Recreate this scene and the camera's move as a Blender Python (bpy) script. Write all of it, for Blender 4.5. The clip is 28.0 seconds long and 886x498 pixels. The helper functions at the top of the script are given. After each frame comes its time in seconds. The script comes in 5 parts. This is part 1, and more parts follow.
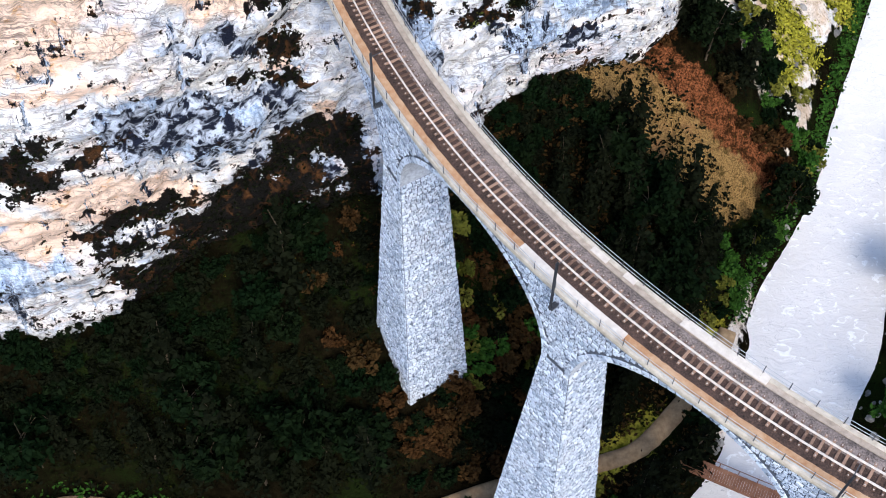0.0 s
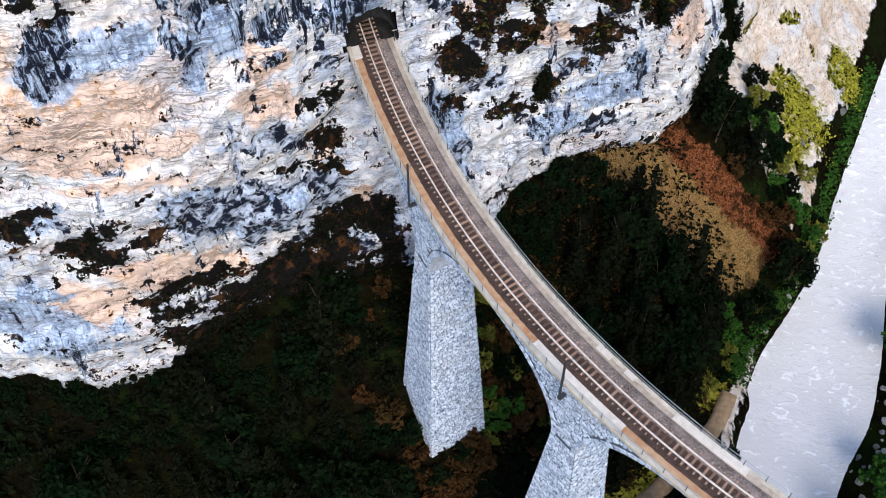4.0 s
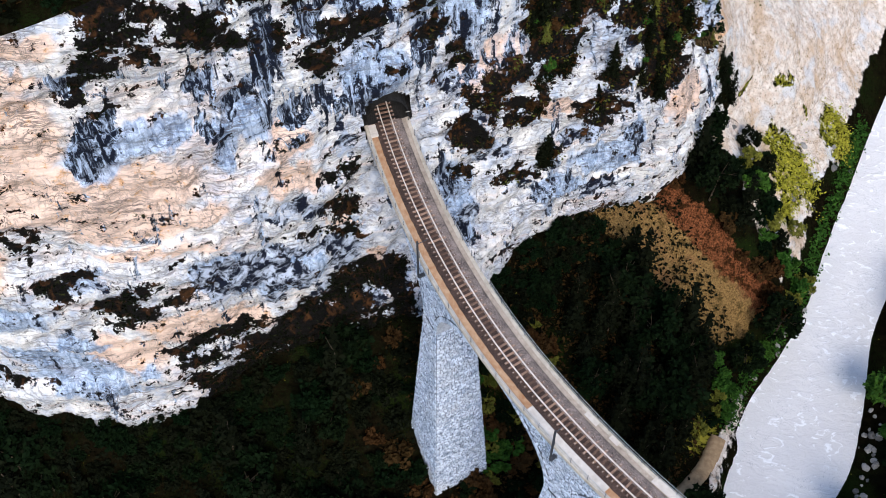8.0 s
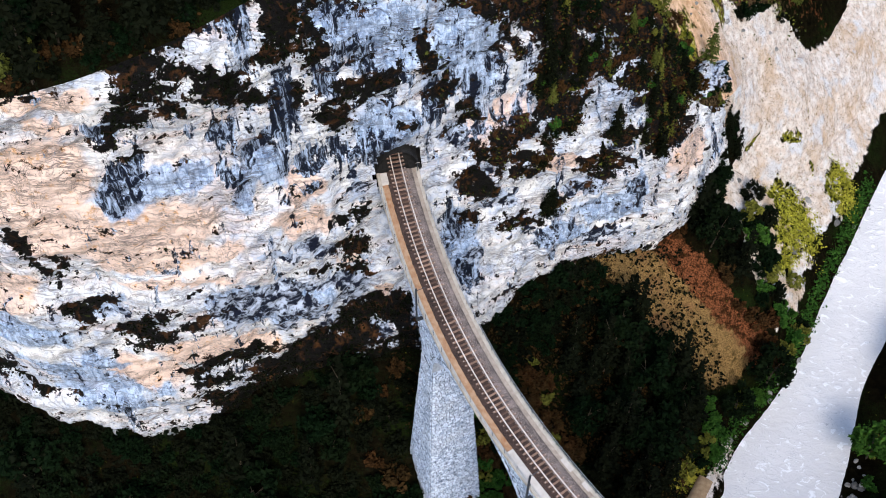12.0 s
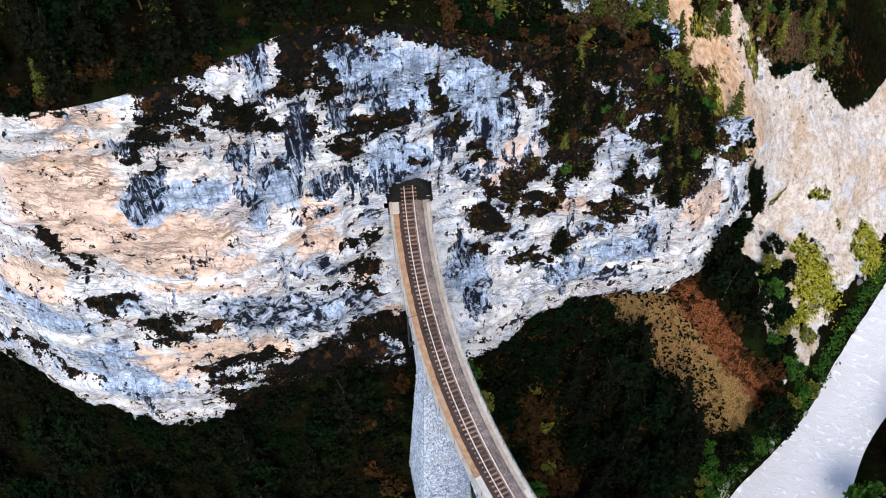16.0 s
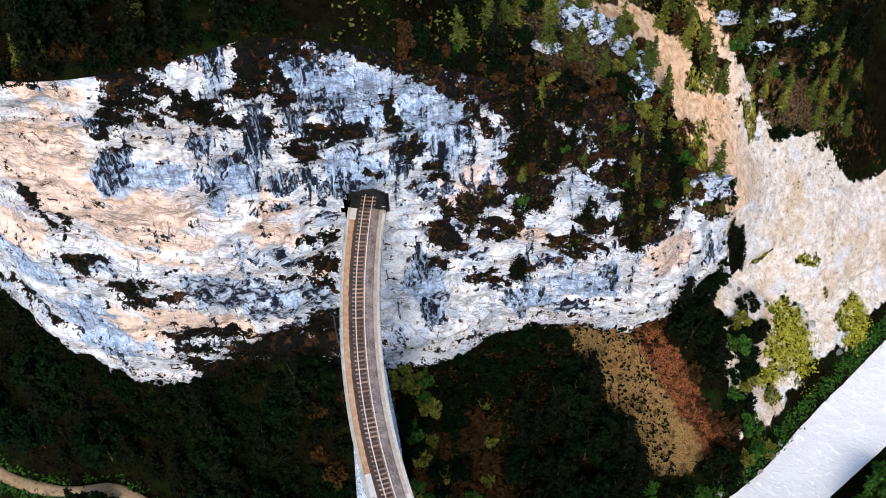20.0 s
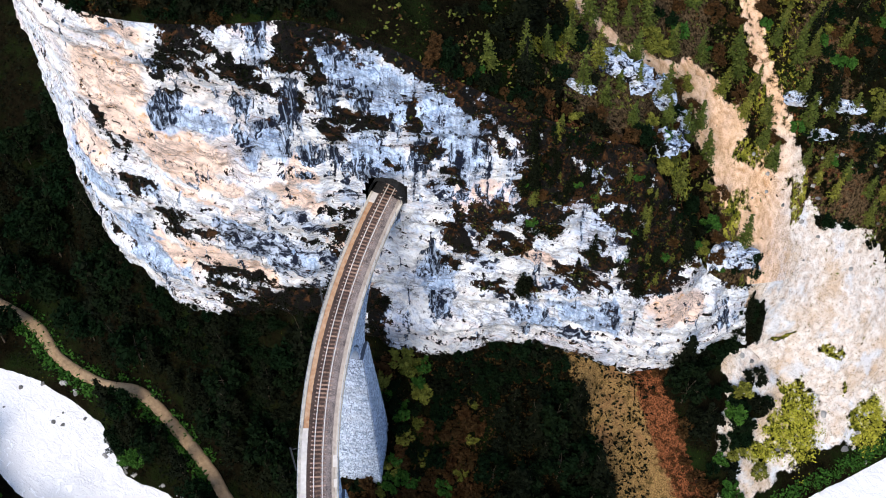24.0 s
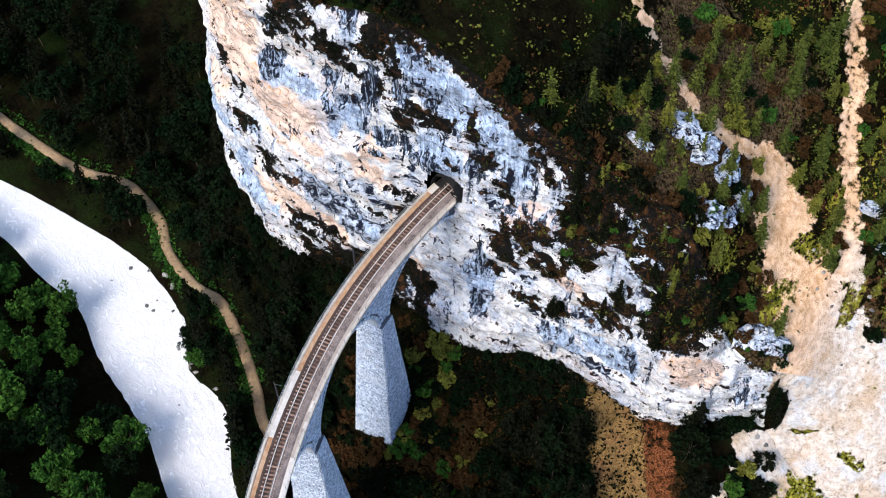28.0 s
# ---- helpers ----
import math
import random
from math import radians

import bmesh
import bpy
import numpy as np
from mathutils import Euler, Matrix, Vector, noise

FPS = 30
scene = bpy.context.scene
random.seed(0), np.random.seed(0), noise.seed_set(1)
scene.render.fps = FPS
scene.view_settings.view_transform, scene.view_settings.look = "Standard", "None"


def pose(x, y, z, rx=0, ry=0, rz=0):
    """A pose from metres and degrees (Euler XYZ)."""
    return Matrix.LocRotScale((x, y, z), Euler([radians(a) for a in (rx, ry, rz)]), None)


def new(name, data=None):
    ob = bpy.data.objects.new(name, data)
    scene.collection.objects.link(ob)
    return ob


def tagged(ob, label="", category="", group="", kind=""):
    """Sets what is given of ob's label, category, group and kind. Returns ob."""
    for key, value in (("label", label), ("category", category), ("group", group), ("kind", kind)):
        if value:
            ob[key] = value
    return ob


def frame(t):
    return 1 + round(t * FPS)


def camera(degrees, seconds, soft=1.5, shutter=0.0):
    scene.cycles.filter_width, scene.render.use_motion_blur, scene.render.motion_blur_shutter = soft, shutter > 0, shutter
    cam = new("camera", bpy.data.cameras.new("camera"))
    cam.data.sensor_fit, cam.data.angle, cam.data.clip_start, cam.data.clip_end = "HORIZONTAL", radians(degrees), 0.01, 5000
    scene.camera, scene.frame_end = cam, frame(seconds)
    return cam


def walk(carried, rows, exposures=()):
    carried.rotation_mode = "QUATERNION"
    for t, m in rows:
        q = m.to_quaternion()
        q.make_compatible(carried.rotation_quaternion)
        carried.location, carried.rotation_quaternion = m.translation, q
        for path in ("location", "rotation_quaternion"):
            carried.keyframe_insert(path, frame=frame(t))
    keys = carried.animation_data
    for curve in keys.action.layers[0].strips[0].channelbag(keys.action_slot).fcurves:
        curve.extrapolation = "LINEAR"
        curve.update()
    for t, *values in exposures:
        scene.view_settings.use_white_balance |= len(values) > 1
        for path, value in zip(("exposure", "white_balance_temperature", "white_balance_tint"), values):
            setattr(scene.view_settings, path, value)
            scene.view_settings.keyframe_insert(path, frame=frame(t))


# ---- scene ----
cam = camera(41.34, 28.0, 1.0)
PATH = [
    (0.0, -6.248, -2.091, 132.371, 32.417, -0.005, -0.430),
    (1.0, -6.280, -2.199, 135.489, 32.587, 0.035, 0.337),
    (2.0, -6.330, -2.331, 138.740, 32.710, 0.018, 0.739),
    (3.0, -6.398, -2.437, 142.040, 32.808, 0.005, 1.115),
    (4.0, -6.423, -2.488, 145.454, 32.846, 0.006, 1.697),
    (5.0, -6.367, -2.520, 148.785, 32.856, 0.019, 2.252),
    (6.0, -6.223, -2.575, 151.801, 32.893, 0.049, 2.574),
    (7.0, -6.009, -2.675, 154.530, 32.970, 0.071, 2.702),
    (8.0, -5.726, -2.722, 157.114, 33.017, 0.005, 2.945),
    (9.0, -5.293, -2.685, 159.517, 33.025, -0.140, 3.428),
    (10.0, -4.495, -2.757, 161.853, 33.050, -0.242, 4.232),
    (11.0, -3.338, -2.983, 164.165, 33.117, -0.260, 5.312),
    (12.0, -2.078, -3.164, 166.286, 33.189, -0.269, 6.568),
    (13.0, -0.759, -3.258, 168.297, 33.236, -0.229, 7.960),
    (14.0, 1.001, -3.301, 170.321, 33.264, -0.098, 9.518),
    (15.0, 3.533, -3.235, 172.282, 33.289, 0.097, 11.242),
    (16.0, 7.162, -2.955, 174.160, 33.309, 0.303, 13.230),
    (17.0, 11.582, -2.407, 175.974, 33.319, 0.411, 15.563),
    (18.0, 16.389, -1.645, 177.739, 33.328, 0.384, 18.008),
    (19.0, 21.453, -0.686, 179.583, 33.331, 0.292, 20.497),
    (20.0, 26.901, 0.365, 181.582, 33.377, 0.218, 23.416),
    (21.0, 32.562, 1.600, 183.704, 33.433, 0.150, 26.936),
    (22.0, 38.144, 3.226, 185.893, 33.409, 0.067, 30.972),
    (23.0, 43.690, 5.283, 188.191, 33.329, 0.001, 35.367),
    (24.0, 49.299, 7.812, 190.654, 33.231, -0.024, 40.010),
    (25.0, 54.867, 10.859, 193.418, 33.102, -0.015, 44.779),
    (26.0, 59.942, 14.448, 196.549, 32.863, 0.004, 49.646),
    (27.0, 64.463, 18.671, 199.821, 32.537, 0.055, 54.626),
    (28.0, 69.167, 23.403, 202.527, 32.426, 0.134, 59.458),
]
walk(cam, [(t, pose(x, y, z, rx, ry, rz)) for t, x, y, z, rx, ry, rz in PATH], [(0.0, 1.42), (1.5, 1.33), (3.0, 1.21), (6.0, 1.10), (12.0, 1.12), (20.0, 1.24), (28.0, 1.44)])

# world, sun
SUN_EL, SUN_ROT = 43.0, 163.0
wd = bpy.data.worlds.new("sky")
wd.use_nodes = True
scene.world = wd
wn = wd.node_tree.nodes
sky = wn.new("ShaderNodeTexSky")
sky.sky_type, sky.sun_disc = "NISHITA", False
sky.sun_elevation, sky.sun_rotation = radians(SUN_EL), radians(SUN_ROT)
wn["Background"].inputs["Strength"].default_value = 0.13
wd.node_tree.links.new(sky.outputs[0], wn["Background"].inputs[0])
sun = new("sun", bpy.data.lights.new("sun", "SUN"))
sun.data.energy, sun.data.angle, sun.data.color = 1.5, radians(28), (1.0, 0.95, 0.88)
sun.matrix_world = pose(0, 0, 300, 90 - SUN_EL, 0, 180 - SUN_ROT)


# ---- materials ----
class Mat:
    """A small builder of node materials."""

    def __init__(self, name, rough=0.85, spec=0.3):
        self.m = bpy.data.materials.new(name)
        self.m.use_nodes = True
        self.t = self.m.node_tree
        self.b = self.t.nodes["Principled BSDF"]
        self.b.inputs["Roughness"].default_value = rough
        self.b.inputs["Specular IOR Level"].default_value = spec
        self.pos = self.t.nodes.new("ShaderNodeNewGeometry").outputs["Position"]
        self.obj = self.t.nodes.new("ShaderNodeTexCoord").outputs["Object"]

    def link(self, a, b):
        self.t.links.new(a, b)

    def put(self, sock, v):
        if isinstance(v, bpy.types.NodeSocket):
            self.link(v, sock)
        elif isinstance(v, tuple) and len(v) == 3 and sock.type == "RGBA":
            sock.default_value = (*v, 1)
        else:
            sock.default_value = v

    def stretch(self, v, scale, rot=(0, 0, 0)):
        n = self.t.nodes.new("ShaderNodeMapping")
        n.inputs["Scale"].default_value = scale
        n.inputs["Rotation"].default_value = [radians(a) for a in rot]
        self.link(v, n.inputs[0])
        return n.outputs[0]

    def noise(self, scale, detail=5.0, rough=0.55, vec=None, warp=0.0):
        n = self.t.nodes.new("ShaderNodeTexNoise")
        n.inputs["Scale"].default_value, n.inputs["Detail"].default_value = scale, detail
        n.inputs["Roughness"].default_value, n.inputs["Distortion"].default_value = rough, warp
        self.link(self.pos if vec is None else vec, n.inputs["Vector"])
        return n.outputs["Fac"]

    def cells(self, scale, vec=None, out="Distance"):
        n = self.t.nodes.new("ShaderNodeTexVoronoi")
        n.inputs["Scale"].default_value = scale
        self.link(self.pos if vec is None else vec, n.inputs["Vector"])
        return n.outputs[out]

    def attr(self, name):
        n = self.t.nodes.new("ShaderNodeAttribute")
        n.attribute_name = name
        return n.outputs["Fac"]

    def rand(self):
        return self.t.nodes.new("ShaderNodeObjectInfo").outputs["Random"]

    def island(self):
        return self.t.nodes.new("ShaderNodeNewGeometry").outputs["Random Per Island"]

    def slope(self):
        n = self.t.nodes.new("ShaderNodeSeparateXYZ")
        self.link(self.t.nodes.new("ShaderNodeNewGeometry").outputs["Normal"], n.inputs[0])
        return n.outputs["Z"]

    def math(self, op, a, b=0.0, c=0.0):
        n = self.t.nodes.new("ShaderNodeMath")
        n.operation = op
        for s, v in zip(n.inputs, (a, b, c)):
            self.put(s, v)
        return n.outputs[0]

    def ramp(self, v, lo, hi):
        n = self.t.nodes.new("ShaderNodeMapRange")
        n.clamp = True
        n.inputs["From Min"].default_value, n.inputs["From Max"].default_value = lo, hi
        self.link(v, n.inputs["Value"])
        return n.outputs[0]

    def mix(self, fac, a, b):
        n = self.t.nodes.new("ShaderNodeMix")
        n.data_type = "RGBA"
        self.put(n.inputs["Factor"], fac)
        self.put(n.inputs["A"], a)
        self.put(n.inputs["B"], b)
        return n.outputs["Result"]

    def mask(self, a, n, k=0.9, lo=0.42, hi=0.58):
        """A patch with a broken edge: the value a, torn by the noise n."""
        return self.ramp(self.math("MULTIPLY_ADD", self.math("SUBTRACT", n, 0.5), k, a), lo, hi)

    def done(self, colour, bump=None, strength=0.5, dist=0.1):
        self.put(self.b.inputs["Base Color"], colour)
        if bump is not None:
            n = self.t.nodes.new("ShaderNodeBump")
            n.inputs["Strength"].default_value, n.inputs["Distance"].default_value = strength, dist
            self.link(bump, n.inputs["Height"])
            self.link(n.outputs[0], self.b.inputs["Normal"])
        return self.m


def mat_rock():
    """Pale limestone with peach bands, blue-grey wet streaks, black lichen, and earth with painted shade on the ledges.
    """
    k = Mat("limestone", 0.9, 0.15)
    # strata run along the face; streaks run down it
    dipped = k.stretch(k.stretch(k.pos, (1, 1, 1), (0, 0, -36.9)), (1, 1, 1), (0, -13, 0))
    strata = k.stretch(dipped, (0.16, 0.3, 1.0))
    runs = k.stretch(k.pos, (1.0, 1.0, 0.075))
    n_str = k.noise(0.55, 8, 0.65, strata, 0.8)
    n_run = k.noise(0.55, 8, 0.68, runs, 1.0)
    n_strip = k.noise(1.5, 7, 0.72, runs, 1.0)
    n_mid = k.noise(0.2, 7, 0.65)
    n_fine = k.noise(0.9, 6, 0.62)
    n_tiny = k.noise(3.2, 4, 0.65)
    col = k.mix(k.ramp(k.math("ADD", k.math("MULTIPLY", n_mid, 0.5), k.math("MULTIPLY", n_fine, 0.5)), 0.40, 0.56), (0.50, 0.56, 0.68), (0.86, 0.84, 0.82))
    warm = k.mask(k.attr("warm"), n_str, 0.9, 0.20, 0.75)
    col = k.mix(k.math("MULTIPLY", warm, 0.95), col, (0.84, 0.62, 0.50))
    col = k.mix(k.math("MULTIPLY", warm, k.ramp(n_fine, 0.56, 0.66)), col, (0.80, 0.46, 0.24))
    col = k.mix(k.math("MULTIPLY", k.ramp(n_str, 0.52, 0.68), 0.6), col, (0.84, 0.63, 0.52))
    wet = k.mix(k.ramp(n_strip, 0.40, 0.60), (0.12, 0.22, 0.40), (0.57, 0.71, 0.92))
    col = k.mix(k.math("MULTIPLY", k.mask(k.attr("blue"), n_run, 1.8, 0.36, 0.80), 0.85), col, wet)
    # fine broken joints
    j1 = k.ramp(k.math("ABSOLUTE", k.math("SUBTRACT", k.noise(0.6, 4, 0.55, strata, 2.2), 0.5)), 0.030, 0.008)
    j2 = k.ramp(k.math("ABSOLUTE", k.math("SUBTRACT", k.noise(0.8, 4, 0.55, k.stretch(k.pos, (0.8, 0.8, 0.45)), 1.6), 0.5)), 0.022, 0.004)
    j3 = k.ramp(k.math("ABSOLUTE", k.math("SUBTRACT", k.noise(1.5, 3, 0.55, strata, 1.8), 0.5)), 0.022, 0.004)
    joint = k.math("MAXIMUM", j1, k.math("MAXIMUM", k.math("MULTIPLY", j2, 0.8), k.math("MULTIPLY", j3, 0.4)))
    joint = k.math("MULTIPLY", joint, k.ramp(n_mid, 0.74, 0.46))
    sound = k.math("SUBTRACT", 1.0, k.math("MULTIPLY", warm, 0.85))
    joint = k.math("MULTIPLY", joint, k.ramp(k.noise(0.3, 4, 0.6), 0.30, 0.50))
    col = k.mix(k.math("MULTIPLY", joint, 0.72), col, (0.09, 0.075, 0.075))
    pits = k.math("MULTIPLY", k.ramp(n_fine, 0.58, 0.63), k.ramp(n_tiny, 0.42, 0.56))
    col = k.mix(k.math("MULTIPLY", k.math("MULTIPLY", pits, sound), 0.75), col, (0.022, 0.018, 0.018))
    # dark flecks in clusters
    fleck = k.math("MULTIPLY", k.ramp(k.noise(1.5, 6, 0.7, k.stretch(dipped, (0.4, 0.6, 1.0)), 1.0), 0.60, 0.66), k.ramp(k.noise(0.16, 4, 0.6), 0.41, 0.54))
    col = k.mix(k.math("MULTIPLY", k.math("MULTIPLY", fleck, sound), 0.85), col, k.mix(n_tiny, (0.02, 0.03, 0.06), (0.20, 0.20, 0.26)))
    torn = k.math("ADD", k.math("MULTIPLY", n_run, 0.6), k.math("ADD", k.math("MULTIPLY", n_fine, 0.2), k.math("MULTIPLY", n_str, 0.2)))
    dark = k.mask(k.attr("stain"), torn, 7.5, 0.46, 0.58)
    col = k.mix(dark, col, k.mix(k.ramp(n_strip, 0.49, 0.63), (0.006, 0.009, 0.020), (0.52, 0.64, 0.84)))
    smut = k.mask(k.attr("smut"), k.math("ADD", k.math("MULTIPLY", n_fine, 0.6), k.math("MULTIPLY", n_str, 0.4)), 5.0, 0.46, 0.58)
    col = k.mix(smut, col, k.mix(k.ramp(k.noise(0.85, 6, 0.62, k.stretch(k.pos, (0.8, 0.8, 1.1)), 0.6), 0.46, 0.58), (0.008, 0.011, 0.024), (0.50, 0.57, 0.70)))
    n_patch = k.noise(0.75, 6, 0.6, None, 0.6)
    # earth and growth, with the black shadow under ledges in the same colour
    earth_shade = k.mix(k.ramp(n_patch, 0.52, 0.70), (0.003, 0.0025, 0.002), (0.075, 0.030, 0.009))
    earth_shade = k.mix(k.math("MULTIPLY", k.ramp(n_patch, 0.40, 0.30), k.ramp(n_tiny, 0.48, 0.62)), earth_shade, (0.035, 0.042, 0.008))
    col = k.mix(k.mask(k.attr("veg_shade"), k.math("ADD", k.math("MULTIPLY", k.math("ADD", k.math("MULTIPLY", n_fine, 0.65), k.math("MULTIPLY", n_tiny, 0.35)), 0.6), k.math("MULTIPLY", n_str, 0.4)), 7.5, 0.45, 0.55), col, earth_shade)
    bump = k.math("ADD", k.math("MULTIPLY", n_str, 1.2), k.math("ADD", k.math("MULTIPLY", n_fine, 0.6), k.math("MULTIPLY", n_tiny, 0.3)))
    bump = k.math("SUBTRACT", bump, k.math("MULTIPLY", joint, 0.5))
    return k.done(col, bump, 0.75, 0.4)


def mat_ground():
    """Forest floor: litter and grass with tree shade in the colour, and scree, gravel and bare tan soil where the masks
    say.
    """
    k = Mat("forest_floor", 0.95, 0.0)
    n1, n2, n3 = k.noise(0.12, 5), k.noise(0.9, 7, 0.65), k.noise(6.0, 5, 0.7)
    # litter and grass taken near black, the shade under the trees included
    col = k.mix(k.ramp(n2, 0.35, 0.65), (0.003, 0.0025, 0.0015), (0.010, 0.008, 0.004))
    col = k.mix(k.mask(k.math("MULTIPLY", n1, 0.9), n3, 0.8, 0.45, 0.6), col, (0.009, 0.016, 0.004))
    col = k.mix(k.mask(k.attr("soil"), n2, 1.4), col, k.mix(k.ramp(k.noise(2.2, 7, 0.75), 0.42, 0.60), (0.012, 0.008, 0.004), (0.13, 0.085, 0.045)))
    col = k.mix(k.mask(k.attr("rust"), n2, 1.2), col, k.mix(k.math("MULTIPLY", k.ramp(k.noise(0.8, 6, 0.7), 0.49, 0.58), 0.85), k.mix(k.ramp(k.noise(4.2, 7, 0.78), 0.42, 0.60), (0.026, 0.010, 0.005), (0.28, 0.10, 0.042)), (0.018, 0.009, 0.004)))
    tan = k.mix(k.ramp(k.noise(6.5, 7, 0.78), 0.40, 0.58), (0.045, 0.026, 0.008), (0.36, 0.22, 0.085))
    tan = k.mix(k.math("MULTIPLY", k.ramp(k.noise(0.7, 6, 0.7), 0.53, 0.62), 0.75), tan, (0.035, 0.026, 0.007))
    tan = k.mix(k.math("MULTIPLY", k.ramp(n1, 0.54, 0.68), 0.7), tan, (0.26, 0.13, 0.06))
    col = k.mix(k.mask(k.attr("scree"), n2, 1.0), col, tan)
    col = k.mix(k.mask(k.attr("grass"), k.noise(1.6, 7, 0.7), 2.6, 0.46, 0.54), col, k.mix(k.ramp(n2, 0.4, 0.6), (0.07, 0.075, 0.008), (0.36, 0.32, 0.045)))
    pale = k.mix(k.ramp(n2, 0.35, 0.62), (0.64, 0.50, 0.395), (0.82, 0.75, 0.69))
    pale = k.mix(k.math("MULTIPLY", k.ramp(n3, 0.62, 0.70), 0.7), pale, (0.30, 0.22, 0.12))
    pale = k.mix(k.math("MULTIPLY", k.ramp(k.noise(1.9, 7, 0.72), 0.57, 0.62), k.ramp(n1, 0.40, 0.56)), pale, (0.12, 0.10, 0.03))
    pale = k.mix(k.math("MULTIPLY", k.ramp(n1, 0.50, 0.64), 0.8), pale, (0.56, 0.39, 0.25))
    pale = k.mix(k.math("MULTIPLY", k.ramp(k.noise(0.22, 5, 0.6), 0.54, 0.64), 0.7), pale, (0.66, 0.68, 0.72))
    crack = k.ramp(k.math("ABSOLUTE", k.math("SUBTRACT", k.noise(0.55, 8, 0.7, None, 1.8), 0.5)), 0.016, 0.003)
    pale = k.mix(k.math("MULTIPLY", crack, k.ramp(n2, 0.60, 0.45)), pale, (0.20, 0.16, 0.12))
    pale = k.mix(k.math("MULTIPLY", k.attr("clay"), 0.8), pale, k.mix(k.ramp(n2, 0.38, 0.6), (0.62, 0.31, 0.13), (0.96, 0.61, 0.36)))
    col = k.mix(k.mask(k.attr("gravel"), n2, 1.3), col, pale)
    bump = k.math("ADD", n2, k.math("MULTIPLY", n3, 0.35))
    return k.done(col, bump, 1.0, 0.5)


def mat_water():
    """Milky glacier water, ruffled, with foam on the rapids."""
    k = Mat("milky_water", 0.5, 0.2)
    flow = k.stretch(k.pos, (0.8, 1.25, 1.0), (0, 0, 35))
    n1, n2, n3 = k.noise(0.18, 4, 0.5, flow), k.noise(0.55, 6, 0.6, flow, 1.5), k.noise(2.2, 5, 0.6, flow)
    col = k.mix(k.ramp(n1, 0.35, 0.65), (0.71, 0.685, 0.68), (0.77, 0.745, 0.74))
    col = k.mix(k.ramp(n2, 0.585, 0.63), col, (0.92, 0.91, 0.92))
    curl = k.ramp(k.math("ABSOLUTE", k.math("SUBTRACT", k.noise(0.5, 4, 0.55, flow, 2.5), 0.57)), 0.010, 0.002)
    col = k.mix(k.math("MULTIPLY", curl, k.ramp(n1, 0.45, 0.58)), col, (0.46, 0.455, 0.47))
    bump = k.math("ADD", k.math("MULTIPLY", n2, 1.0), k.math("MULTIPLY", n3, 0.25))
    return k.done(col, bump, 0.65, 0.35)


def mat_stone(name, lo, hi, by_island):
    """Squared rubble, blue-grey, each block its own shade."""
    k = Mat(name, 0.9, 0.2)
    n1, n2 = k.noise(9.0, 6, 0.7), k.noise(0.25, 4)
    r = k.island() if by_island else k.rand()
    col = k.mix(r, lo, hi)
    col = k.mix(k.math("MULTIPLY", k.ramp(k.noise(3.2, 6, 0.7), 0.53, 0.60), 0.9), col, (0.03, 0.045, 0.085))
    col = k.mix(k.math("MULTIPLY", k.ramp(n2, 0.5, 0.72), 0.35), col, (0.55, 0.56, 0.58))
    return k.done(col, n1, 0.8, 0.06)


def mat_plain(name, a, b, scale=3.0, rough=0.85, metal=0.0, bump=0.4, dist=0.03, vary=0.0, spec=0.3):
    """Two tones of one surface, mixed by grain and by larger patches."""
    k = Mat(name, rough, spec)
    k.b.inputs["Metallic"].default_value = metal
    n1, n2 = k.noise(scale, 6, 0.65), k.noise(scale * 0.12, 4)
    f = k.math("ADD", k.math("MULTIPLY", n1, 0.65), k.math("MULTIPLY", n2, 0.35))
    if vary:
        f = k.math("ADD", f, k.math("MULTIPLY", k.math("SUBTRACT", k.rand(), 0.5), vary))
    return k.done(k.mix(k.ramp(f, 0.35, 0.65), a, b), n1, bump, dist)


def mat_leaf(name, a, b, c):
    """Foliage that differs from tree to tree and from leaf to leaf."""
    k = Mat(name, 0.75, 0.02)
    f = k.math("ADD", k.math("MULTIPLY", k.island(), 0.4), k.math("MULTIPLY", k.ramp(k.noise(0.9, 5, 0.6), 0.36, 0.66), 0.6))
    col = k.mix(f, a, b)
    col = k.mix(k.math("MULTIPLY", k.rand(), 0.6), col, c)
    k.b.inputs["Transmission Weight"].default_value = 0.0
    return k.done(col)


M_ROCK, M_GROUND, M_WATER = mat_rock(), mat_ground(), mat_water()
M_STONE = mat_stone("rubble_stone", (0.34, 0.41, 0.53), (0.72, 0.80, 0.92), True)
M_BLOCK = mat_stone("dressed_stone", (0.34, 0.41, 0.53), (0.72, 0.80, 0.92), False)
M_MORTAR = mat_plain("mortar", (0.03, 0.035, 0.05), (0.12, 0.14, 0.18), 4.0)
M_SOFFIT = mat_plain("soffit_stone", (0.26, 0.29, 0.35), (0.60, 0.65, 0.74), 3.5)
M_COPING = mat_plain("coping_stone", (0.36, 0.31, 0.25), (0.62, 0.55, 0.46), 1.6)
M_SOIL = mat_plain("orange_grit", (0.32, 0.145, 0.062), (0.52, 0.35, 0.22), 1.6)
M_WALK = mat_plain("grey_walkway", (0.25, 0.20, 0.16), (0.47, 0.39, 0.325), 2.0)
M_BALLAST = mat_plain("ballast", (0.025, 0.019, 0.017), (0.38, 0.30, 0.27), 8.0, bump=1.0, dist=0.08)
M_BALLAST_RED = mat_plain("rusty_ballast", (0.005, 0.004, 0.004), (0.11, 0.065, 0.05), 8.0, bump=1.0, dist=0.08)
M_RAIL = mat_plain("rail_steel", (0.48, 0.42, 0.375), (0.74, 0.69, 0.64), 3.0, 0.45, 0.0, 0.1)
